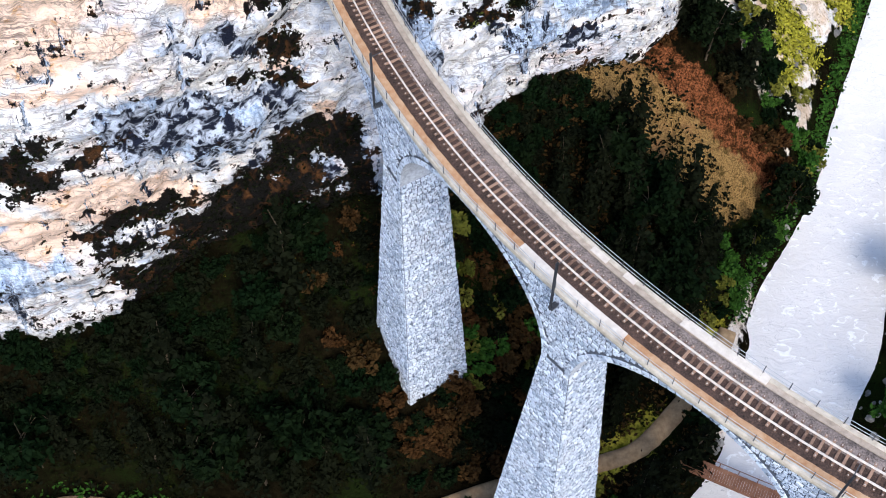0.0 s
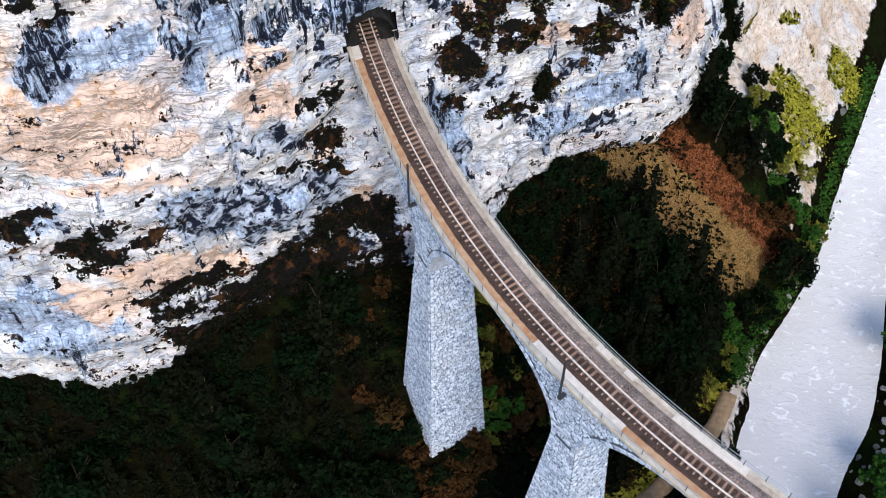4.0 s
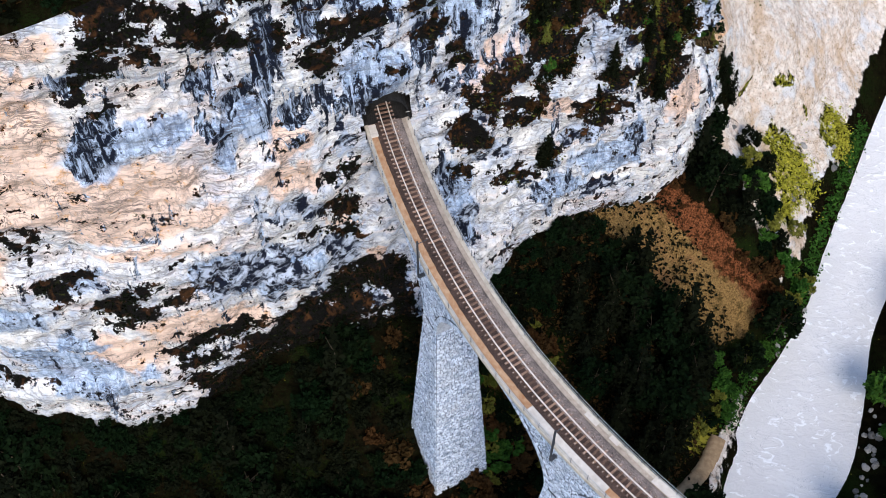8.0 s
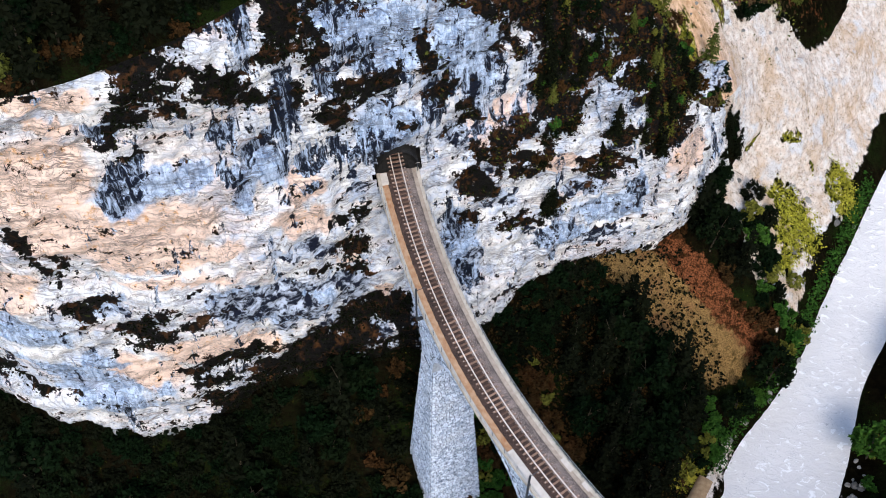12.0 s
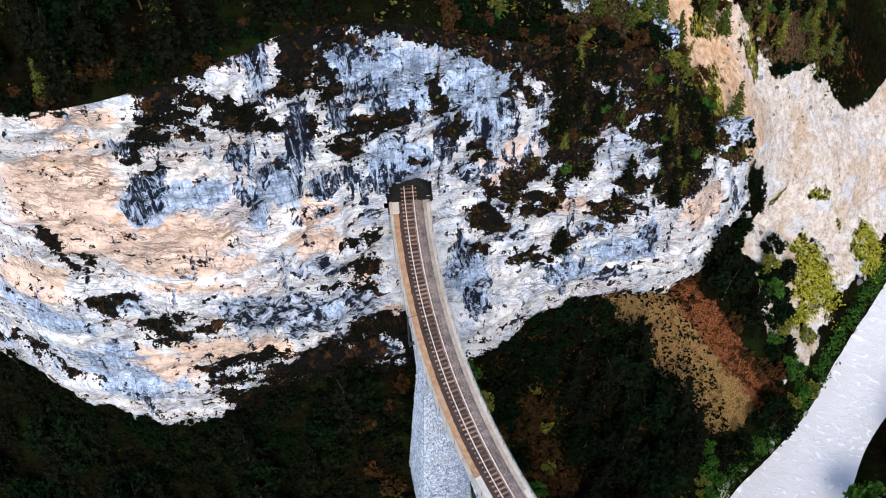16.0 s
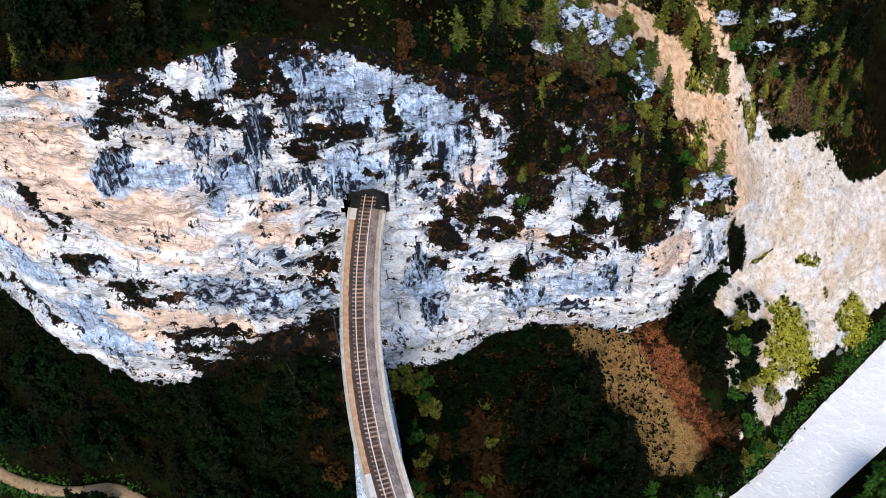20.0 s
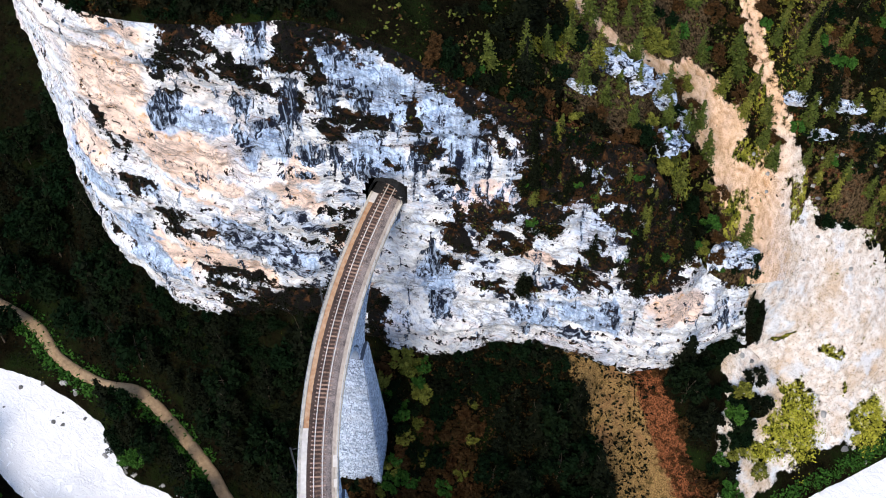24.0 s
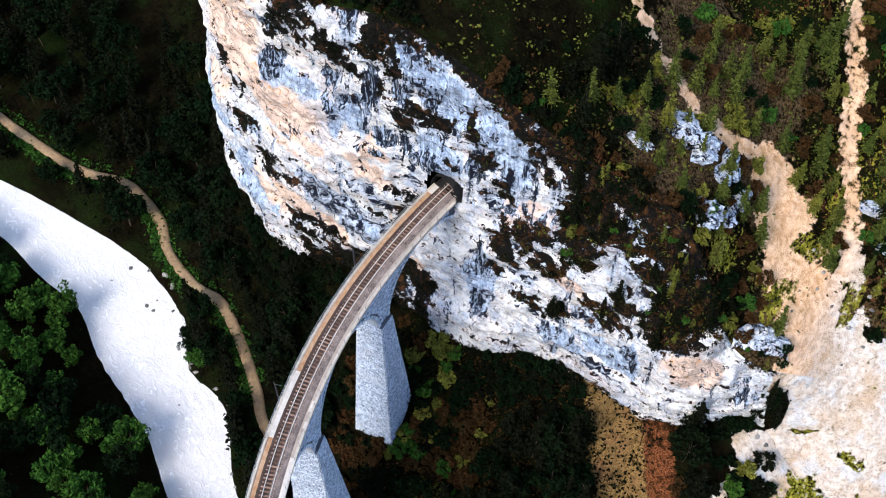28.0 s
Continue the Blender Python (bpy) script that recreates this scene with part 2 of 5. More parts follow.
M_SLEEPER = mat_plain("weathered_sleeper", (0.10, 0.058, 0.042), (0.31, 0.195, 0.14), 5.0, vary=0.4)
M_CLIP = mat_plain("pale_fastening", (0.34, 0.28, 0.25), (0.58, 0.52, 0.48), 8.0)
M_WHITE = mat_plain("pale_concrete", (0.50, 0.44, 0.385), (0.68, 0.62, 0.56), 2.0)
M_STEEL = mat_plain("dark_steel", (0.035, 0.04, 0.05), (0.09, 0.10, 0.12), 6.0, 0.5, 0.5)
M_RAILING = mat_plain("galvanised_tube", (0.42, 0.42, 0.43), (0.66, 0.66, 0.66), 6.0, 0.45, 0.5)
M_PATH = mat_plain("dirt_path", (0.20, 0.125, 0.065), (0.40, 0.27, 0.155), 1.5)
M_WOOD = mat_plain("rusty_roof", (0.16, 0.065, 0.035), (0.36, 0.18, 0.11), 1.2)
M_BARK = mat_plain("bark", (0.03, 0.022, 0.015), (0.10, 0.075, 0.05), 6.0)
# rock coloured near black to stand for the unlit inside of the tunnel
M_TUNNEL_SHADE = mat_plain("tunnel_rock_shade", (0.006, 0.006, 0.007), (0.025, 0.023, 0.022), 1.5, bump=1.0, dist=0.3)
# these two greens are sunk near black to carry the forest's inner shade
M_CONIFER_SHADE = mat_leaf("shade_dark_needles", (0.002, 0.003, 0.002), (0.008, 0.011, 0.005), (0.006, 0.007, 0.003))
M_BROAD_SHADE = mat_leaf("leaves", (0.002, 0.004, 0.002), (0.008, 0.015, 0.005), (0.002, 0.009, 0.003))
M_OLIVE = mat_leaf("olive_leaves", (0.022, 0.026, 0.005), (0.26, 0.25, 0.045), (0.06, 0.075, 0.012))
M_PINE = mat_leaf("pine_needles", (0.014, 0.018, 0.004), (0.17, 0.18, 0.036), (0.045, 0.056, 0.012))
M_SPRUCE = mat_leaf("spruce_needles", (0.010, 0.015, 0.004), (0.13, 0.15, 0.030), (0.035, 0.055, 0.012))
M_MEADOW = mat_leaf("meadow_blades", (0.12, 0.12, 0.012), (0.52, 0.48, 0.06), (0.30, 0.31, 0.035))
M_RUST = mat_leaf("russet_leaves", (0.010, 0.005, 0.002), (0.085, 0.038, 0.014), (0.035, 0.024, 0.009))
M_FRESH = mat_leaf("fresh_leaves", (0.007, 0.022, 0.004), (0.065, 0.15, 0.022), (0.020, 0.070, 0.012))

# ---- helpers of this scene ----
def mesh_of(name, verts, faces, mat, smooth=False, attrs=None):
    me = bpy.data.meshes.new(name)
    me.from_pydata([tuple(v) for v in np.asarray(verts, float).tolist()], [], faces if isinstance(faces, list) else faces.tolist())
    me.materials.append(mat)
    if smooth:
        me.shade_smooth()
    for key, values in (attrs or {}).items():
        me.attributes.new(key, "FLOAT", "POINT").data.foreach_set("value", np.asarray(values, np.float32))
    me.update()
    return me


def place(name, me, parent=None, label=""):
    ob = new(name, me)
    if parent is not None:
        ob.parent = parent
    return tagged(ob, label)


def part(name, bm, mat, parent, label=""):
    me = bpy.data.meshes.new(name)
    bm.to_mesh(me)
    bm.free()
    me.materials.append(mat)
    return place(name, me, parent, label)


def hash3(i, j, k):
    i, j, k = (np.atleast_1d(a) for a in (i, j, k))
    h = (i * 374761393 + j * 668265263 + k * 2147483647 + 1013904223) & 0xFFFFFFFF
    h = ((h ^ (h >> 13)) * 1274126177) & 0xFFFFFFFF
    h = ((h ^ (h >> 16)) * 2246822519) & 0xFFFFFFFF
    return ((h ^ (h >> 15)) & 0xFFFFFF) / float(0xFFFFFF)


def vnoise(x, y, z):
    x, y, z = np.broadcast_arrays(np.asarray(x, float), y, z)
    i, j, k = (np.floor(a).astype(np.int64) for a in (x, y, z))
    fx, fy, fz = x - i, y - j, z - k
    fx, fy, fz = (f * f * (3 - 2 * f) for f in (fx, fy, fz))
    out = 0
    for a in (0, 1):
        for b in (0, 1):
            for c in (0, 1):
                wgt = (fx if a else 1 - fx) * (fy if b else 1 - fy) * (fz if c else 1 - fz)
                out = out + wgt * hash3(i + a, j + b, k + c)
    return (out * 2 - 1).reshape(x.shape)


def fbm(x, y, z, octaves=4, gain=0.5):
    out, amp, f = 0, 1.0, 1.0
    for o in range(octaves):
        out = out + amp * vnoise(np.asarray(x) * f + 17.3 * o, np.asarray(y) * f - 9.1 * o, np.asarray(z) * f + 4.7 * o)
        amp, f = amp * gain, f * 2.03
    return out


def curve_of(pairs):
    """A smooth function of s through (s, value) knots."""
    ks, vs = np.array(pairs, float).T
    fine = np.linspace(ks[0] - 40, ks[-1] + 40, 4000)
    raw = np.interp(fine, ks, vs)
    step = fine[1] - fine[0]
    kern = np.exp(-0.5 * (np.arange(-60, 61) * step / 2.6) ** 2)
    soft = np.convolve(np.pad(raw, 60, mode="edge"), kern / kern.sum(), mode="valid")
    return lambda s: np.interp(s, fine, soft)


# ---- the plan of the gorge: s runs along the cliff, w into the hill ----
US, UN = np.array((0.8, 0.6)), np.array((-0.6, 0.8))


def world_xy(s, w):
    return s * US[0] + w * UN[0], s * US[1] + w * UN[1]


def plan_sw(x, y):
    return x * US[0] + y * US[1], x * UN[0] + y * UN[1]


bank_far = curve_of([(-260, 90), (-70, 76), (-55, 74), (-39, 71), (-27, 67.3), (-19.2, 62.3), (-16.2, 52), (-12, 50), (-6, 50), (-1, 45), (4, 34), (15, 27), (30, 24), (46, 23.5), (54, 26), (59, 32), (65, 35), (70, 38.4), (79, 41), (89, 45), (96, 50), (107, 56), (118, 62.5), (300, 160)])
bank_near = curve_of([(-260, 78), (-64, 63), (-54, 58), (-40, 54), (-33, 46.4), (-23, 40.4), (-13, 34.8), (-7, 27.6), (6, 18), (25, 11), (42, 8), (56, 11), (68, 18.5), (75, 20.4), (85, 28), (92, 34.6), (118, 47), (300, 140)])
foot_w = curve_of([(-260, 400), (-60, 186), (-40, 136), (-32, 111), (-24, 94), (-20, 87.5), (-16, 81), (-12, 75.5), (-5, 72.5), (3, 70), (12, 67.5), (20, 65), (30, 61), (38, 61.5), (46, 63), (72, 63), (79, 65.5), (86, 69.5), (93, 66), (105, 66), (120, 72), (300, 175)])
foot_z = curve_of([(-260, 20), (-40, 18), (-24, 32), (-16, 33), (-11, 29.5), (-6, 28), (-2, 27.5), (4, 28), (10, 27), (16, 33), (24, 33), (32, 31), (46, 33), (58, 32.5), (70, 28), (78, 29.5), (86, 29), (92, 21), (100, 16), (110, 15), (118, 14), (300, 18)])
mid_w = curve_of([(-260, 405), (-60, 189), (-40, 138), (-32, 113), (-24, 95), (-20, 89), (-16, 83), (-13, 78.5), (-10, 75), (-5, 73), (3, 69), (12, 67), (20, 66.5), (31, 67), (45, 65.6), (60, 64.5), (71, 63.4), (80, 66.5), (88, 71), (95, 70), (105, 71), (120, 77), (300, 182)])
mid_z = curve_of([(-260, 30), (-40, 50), (-14, 62), (0, 55), (20, 55), (40, 52), (60, 48), (71, 46), (78, 37), (86, 35), (90, 28), (95, 25), (105, 23), (120, 20), (300, 26)])
top_w = curve_of([(-260, 414), (-60, 192), (-40, 140), (-32, 115), (-24, 96.5), (-20, 90.5), (-16, 84.5), (-13, 80), (-10, 76), (-5, 73), (3, 71), (12, 70.5), (30, 70), (40, 69), (50, 69.5), (60, 71), (67, 72), (73, 69.5), (80, 69), (88, 72), (95, 77), (105, 78), (120, 84), (300, 190)])
top_z = curve_of([(-260, 42), (-60, 70), (-40, 80), (-20, 90), (-12, 91), (0, 91), (14, 92), (22, 94), (34, 90), (45, 83), (58, 74.5), (66, 71.5), (71, 60), (76, 47), (82, 42), (88, 39.5), (95, 34.5), (104, 31), (112, 26), (125, 24), (300, 30)])
up_slope = curve_of([(-260, 0.3), (0, 0.42), (30, 0.36), (45, 0.16), (55, 0.05), (66, 0.0), (73, 0.45), (78, 0.75), (88, 0.8), (97, 1.35), (112, 1.45), (130, 1.0), (300, 0.4)])
convex = curve_of([(-260, 0.6), (0, 0.4), (40, 0.35), (60, 0.8), (72, 1.15), (80, 1.4), (90, 1.45), (118, 1.2), (300, 1.0)])


def river_z(s):
    return 2.5 + 0.03 * np.clip(s, -120, 200)


PATH_LINE = [(-150, 12), (-120, 22), (-107, 27), (-95, 33), (-87, 39), (-76, 41), (-67, 39.5), (-55, 41), (-46.6, 43), (-37, 42.5), (-28.5, 41), (-21, 39.3), (-11, 41.5), (0, 45), (12, 48.6), (17, 50.6), (22, 55.5), (26.5, 61), (29, 66)]


def smooth_line(points, step=0.8):
    """A Catmull-Rom line through the points, in even steps."""
    p = np.array([points[0], *points, points[-1]], float)
    out = []
    for a, b, c, d in zip(p, p[1:], p[2:], p[3:]):
        n = max(2, int(np.linalg.norm(c - b) / step))
        for t in np.linspace(0, 1, n, endpoint=False):
            out.append(0.5 * (2 * b + (c - a) * t + (2 * a - 5 * b + 4 * c - d) * t * t + (3 * b - a - 3 * c + d) * t ** 3))
    return np.array(out + [p[-1]])


WAY = smooth_line(PATH_LINE)


def slope_z(s, w):
    """Bare height of the slope between the river and the cliff's foot, and of the near shore."""
    wf, wn_, ft = bank_far(s), bank_near(s), foot_w(s)
    zr = river_z(s)
    f = np.clip((w - wf) / np.maximum(ft - wf, 1.0), 0, 1)
    a = convex(s)
    far = zr + 0.5 + (foot_z(s) - zr - 0.5) * (a * f + (1 - a) * f * f)
    d = np.maximum(wn_ - w, 0)
    near = zr + 0.5 + 0.3 * d + 0.0006 * d * d
    x, y = world_xy(s, w)
    near = near + 52 * np.exp(-(((x - 92) / 26) ** 2 + ((y + 2) / 30) ** 2))
    mid = np.clip((w - wn_) / np.maximum(wf - wn_, 1.0), 0, 1)
    bed = zr + 0.5 - 2.6 * np.sin(np.pi * mid) ** 0.6
    z = np.where(w >= wf, far, np.where(w <= wn_, near, bed))
    rough = np.clip(np.minimum(np.abs(w - wf), np.abs(w - wn_)) / 4, 0, 1) * ((w > wf) | (w < wn_))
    return z + rough * (1.0 * fbm(x * 0.11, y * 0.11, 0.3, 4) + 0.25 * fbm(x * 0.6, y * 0.6, 2.7, 2))


WAY_S, WAY_W = plan_sw(WAY[:, 0], WAY[:, 1])
WAY_Z = np.convolve(np.pad(slope_z(WAY_S, WAY_W), 6, mode="edge"), np.ones(13) / 13, mode="valid")


def ground_z(s, w):
    """Height of the slope with the footpath benched into it."""
    s, w = np.broadcast_arrays(np.asarray(s, float), np.asarray(w, float))
    z = slope_z(s, w)
    flat_s, flat_w, flat_z = s.ravel(), w.ravel(), z.ravel().copy()
    for i in range(0, flat_s.size, 4000):
        j = slice(i, i + 4000)
        d2 = (flat_s[j, None] - WAY_S[None, ::2]) ** 2 + (flat_w[j, None] - WAY_W[None, ::2]) ** 2
        n = d2.argmin(1)
        d = np.sqrt(d2[np.arange(n.size), n])
        k = np.clip((4.2 - d) / 2.0, 0, 1)
        k = k * k * (3 - 2 * k)
        flat_z[j] = flat_z[j] * (1 - k) + WAY_Z[::2][n] * k
    return flat_z.reshape(s.shape)


def upland_z(s, w):
    d = np.maximum(w - top_w(s), 0)
    x, y = world_xy(s, w)
    keep = np.clip(d / 5, 0, 1)
    return top_z(s) + up_slope(s) * np.minimum(d, 20) + np.minimum(up_slope(s), 0.5) * np.clip(d - 20, 0, 110) + keep * (1.1 * fbm(x * 0.09, y * 0.09, 5.1, 4) + 0.3 * fbm(x * 0.5, y * 0.5, 1.2, 2))


def ovals(a, b, *groups):
    """Union of ovals (a, b, half-length, half-width, tilt in degrees): 1.5 in the middle, 0.5 on the rim."""
    out = np.zeros(np.broadcast(a, b).shape)
    for group in groups:
        for ca, cb, ra, rb, tilt in group:
            c, d = math.cos(radians(tilt)), math.sin(radians(tilt))
            u, v = (a - ca) * c + (b - cb) * d, -(a - ca) * d + (b - cb) * c
            out = np.maximum(out, 1.5 - (u / ra) ** 2 - (v / rb) ** 2)
    return out


def steps_of(parts):
    return np.concatenate([np.linspace(a, b, n, endpoint=False) for a, b, n in parts] + [[parts[-1][1]]])


S_LINE = steps_of([(-380, -120, 26), (-120, -40, 50), (-40, -22, 36), (-22, 118, 330), (118, 150, 32), (150, 380, 24)])

# patches on the cliff, as (s, z, ...); patches on the slopes, as (s, w, ...)
GROWTH_A = [(7.9, 89.0, 3.6, 2.8, -88), (10.9, 88.3, 3.0, 2.4, 84), (14.2, 87.1, 4.1, 2.0, -37), (17.2, 83.0, 3.0, 1.0, -34), (6.1, 85.4, 2.9, 2.0, -69), (4.3, 83.0, 1.9, 0.8, 79), (3.3, 81.7, 1.1, 0.5, -1), (5.4, 80.0, 2.0, 0.7, -36), (9.9, 85.6, 1.3, 1.3, 64), (20.6, 87.2, 3.2, 1.6, -17), (21.6, 90.5, 2.4, 1.7, -85), (23.9, 88.3, 1.6, 1.4, 34), (24.5, 84.9, 2.3, 1.4, -79), (27.1, 78.5, 3.5, 1.6, -25), (30.2, 78.0, 2.3, 1.4, -17), (25.5, 75.8, 2.6, 1.2, -30), (22.2, 81.3, 2.3, 0.5, 83), (32.4, 70.8, 1.5, 0.7, -22), (35.2, 81.3, 3.2, 0.8, 88), (37.8, 73.3, 1.9, 1.0, 89)]
GROWTH_B = [(36.3, 78.0, 1.7, 0.8, -75), (40.8, 68.0, 2.6, 1.4, -68), (43.9, 79.6, 5.2, 0.7, -54), (40.3, 84.2, 3.0, 0.6, -39), (46.4, 74.3, 1.4, 0.9, -72), (51.6, 67.4, 5.7, 3.6, -88), (52.9, 61.3, 4.4, 2.3, -70), (46.2, 62.6, 2.5, 1.3, -1), (44.2, 59.9, 4.6, 1.6, -81), (50.7, 57.2, 3.2, 0.9, -85), (48.2, 55.7, 2.7, 2.2, -4), (40.7, 57.1, 4.2, 1.6, -68), (42.6, 54.7, 3.3, 1.1, -52), (40.0, 50.4, 2.0, 1.0, -38), (46.4, 46.5, 3.8, 1.4, -18), (51.1, 46.3, 2.3, 0.7, -4), (41.7, 61.1, 2.6, 1.0, -72), (57.7, 51.3, 4.4, 2.3, -36), (61.6, 54.6, 3.4, 1.5, -5), (67.2, 50.1, 3.8, 2.4, -45)]
GROWTH_C = [(62.0, 49.2, 1.2, 1.0, -34), (68.6, 54.5, 6.6, 3.2, -62), (64.0, 58.1, 1.9, 0.6, -29), (62.2, 61.2, 2.2, 0.8, -14), (61.6, 56.9, 1.7, 0.6, -28), (55.5, 63.2, 1.6, 0.7, -12), (63.3, 65.6, 8.5, 1.2, -30), (53.0, 73.7, 6.7, 2.3, -41), (73.9, 54.1, 4.7, 2.3, -75), (-7.4, 70.4, 3.1, 0.6, -71), (-6.6, 65.4, 4.1, 0.6, -70), (-5.8, 61.4, 1.7, 0.6, 89), (-4.4, 65.2, 1.4, 0.4, -42), (-4.4, 57.4, 2.8, 1.2, -39), (-1.8, 59.2, 1.3, 0.9, -13), (0.7, 54.0, 4.5, 1.7, 41), (0.7, 50.8, 2.8, 0.9, 38), (-3.4, 48.8, 0.9, 0.7, 25), (5.7, 53.6, 1.6, 0.8, -26), (6.5, 58.5, 1.1, 0.3, 20)]
GROWTH_D = [(25.1, 55.0, 2.2, 1.5, -33), (23.5, 60.7, 1.0, 0.7, -32), (26.0, 60.1, 1.6, 0.9, -38), (21.7, 53.4, 5.3, 0.3, -25), (25.2, 54.0, 2.5, 1.1, -36), (8.9, 40.6, 5.1, 1.5, -3), (16.7, 34.7, 8.0, 4.2, -17), (23.1, 38.2, 2.1, 1.0, 6), (5.5, 38.8, 4.2, 0.8, -43), (6.8, 31.2, 6.5, 1.4, -52), (26.6, 42.1, 1.8, 1.2, 54), (-18.7, 38.3, 3.4, 0.5, 41), (-15.6, 40.7, 2.6, 0.8, 60), (-12.0, 38.9, 1.5, 0.8, -67), (-13.6, 40.2, 1.1, 0.6, -84), (19.0, 36.0, 6, 5, 0), (12.0, 32.0, 5, 4, -30)]
BARE = [(16.7, 91.6, 3.7, 0.5, -2), (19.5, 92.4, 1.6, 1.1, 72), (62.5, 63.4, 2.7, 0.6, -4), (66.2, 60.4, 1.7, 1.0, -62), (59.6, 60.7, 3.4, 1.1, -15), (58.6, 57.8, 2.4, 1.0, -21), (63.2, 55.8, 1.9, 1.1, -18), (56.2, 54.2, 3.4, 0.8, -12), (57.8, 69.3, 2.9, 0.5, -30), (50.9, 55.2, 0.9, 0.5, -35), (7.8, 38.6, 3.0, 0.6, -24), (8.8, 34.1, 2.1, 0.8, -52), (2.9, 78.5, 0.7, 0.4, -21), (25.6, 84.3, 3.1, 0.7, 77), (31.3, 86.1, 4.4, 3.0, -69), (26.7, 88.5, 2.7, 1.2, -41), (40.3, 77.7, 6.4, 2.3, -74), (30.5, 80.6, 2.1, 1.1, -30), (47.4, 65.4, 2.1, 1.7, -29), (33.5, 74.4, 3.4, 1.7, -78)]
STREAKS_A = [(4.1, 78.0, 2.4, 1.8, -19), (2.7, 74.8, 2.7, 2.1, 44), (13.1, 73.5, 4.2, 0.8, -83), (14.9, 71.4, 3.8, 0.4, -86), (13.9, 79.3, 1.8, 1.3, 88), (11.3, 82.0, 2.2, 1.0, 90), (8.7, 82.8, 1.3, 1.0, 80), (20.5, 80.3, 4.3, 1.5, 83), (18.2, 76.8, 1.6, 1.1, -38), (16.1, 75.4, 1.9, 0.7, 77), (19.0, 73.0, 3.1, 0.8, 85), (21.6, 70.4, 2.7, 1.6, 86), (24.9, 70.1, 3.5, 1.1, 83), (27.0, 70.3, 4.0, 1.5, 87), (29.4, 68.5, 2.7, 1.8, -69), (24.9, 80.9, 2.6, 1.7, -77), (28.1, 82.4, 3.4, 1.7, -56), (32.1, 78.4, 2.0, 0.7, -24), (36.4, 72.3, 3.3, 1.5, -89), (39.3, 73.8, 2.1, 1.5, -81)]
STREAKS_B = [(64.1, 42.2, 4.8, 0.9, -73), (37.6, 49.8, 3.9, 1.7, 90), (38.6, 42.5, 2.8, 1.8, -67), (54.4, 40.8, 2.5, 0.5, 89), (48.7, 43.0, 3.3, 1.2, -44), (70.4, 47.7, 1.7, 0.5, 13), (81.9, 36.3, 4.1, 2.1, -64), (63.1, 49.5, 1.4, 0.6, -15), (9.3, 84.3, 2.1, 0.8, -7), (2.5, 84.3, 2.2, 1.3, -82)]
LUMPS = [(10.2, 53.0, 4.1, 1.2, -55), (14.6, 54.1, 2.8, 1.3, -48), (17.8, 49.3, 5.8, 2.1, -60), (21.0, 42.4, 3.8, 2.0, -51), (15.7, 45.7, 3.0, 2.0, 89), (23.9, 47.6, 4.4, 1.6, -84), (21.0, 57.7, 3.5, 1.2, -54), (16.5, 60.3, 3.8, 0.8, -34), (-1.0, 57.2, 1.3, 0.6, 44), (25.5, 37.3, 3.1, 2.1, 87), (26.4, 64.1, 2.5, 1.3, -84), (39.7, 44.9, 2.4, 1.6, -32), (44.3, 51.1, 3.0, 2.1, -19), (56.0, 47.9, 2.9, 1.5, -10), (41.9, 56.2, 2.7, 2.0, 3), (60.0, 36.5, 4.9, 1.5, -28), (38.6, 65.6, 2.6, 1.6, -58)]
PEACH = [(-11.8, 59.3, 4.9, 2.7, 53), (-0.4, 86.2, 2.1, 0.8, -28), (2.2, 89.3, 1.2, 1.0, 15), (5.5, 64.2, 6.6, 1.8, -2), (-0.4, 44.6, 5.1, 2.4, -55), (7.8, 45.8, 5.5, 3.5, -37), (-4.0, 79.0, 5.8, 4.6, 70), (1.8, 69.9, 8.4, 4.1, -6), (45.6, 65.2, 3.2, 2.4, -35), (73.3, 43.2, 5.4, 2.9, -42), (19.9, 63.7, 4.2, 1.7, -43), (-0.9, 89.7, 2.5, 1.0, -16), (11.5, 42.8, 5.7, 1.2, -45), (41.9, 56.2, 2.0, 1.5, 23), (27.5, 45.3, 2.1, 1.0, -74), (52.3, 53.9, 3.5, 1.1, -27), (20.4, 68.5, 2.6, 1.8, -41), (5.2, 60.6, 5.3, 0.6, -7), (24.7, 52.7, 2.6, 0.4, -34), (42.6, 64.5, 2.6, 2.0, -31)]
BLUES = [(-10.9, 55.0, 5.9, 2.6, -28), (-6.5, 42.6, 8.9, 2.6, -46), (-1.5, 39.1, 3.8, 1.4, -1), (-19.2, 37.3, 3.6, 0.4, 35), (11.2, 54.5, 4.7, 2.8, -47), (18.0, 50.0, 4.9, 2.9, -36), (6.7, 76.1, 3.5, 1.7, -24), (10.2, 75.9, 1.9, 1.7, 86), (17.3, 72.9, 3.7, 2.1, -65), (3.9, 84.0, 1.9, 1.5, -71), (31.2, 83.8, 5.1, 3.6, -54), (40.3, 77.7, 7.0, 3.0, -72), (26.6, 88.3, 3.1, 1.6, -27), (64.1, 42.2, 5.3, 1.5, -78), (38.8, 47.2, 5.7, 2.6, -87), (3.6, 75.0, 3.1, 2.6, 57), (30.2, 70.6, 4.2, 3.6, -86), (14.1, 71.3, 3.7, 1.6, -90), (52.8, 40.6, 5.4, 1.3, -25), (59.9, 41.7, 5.9, 2.5, -31)]
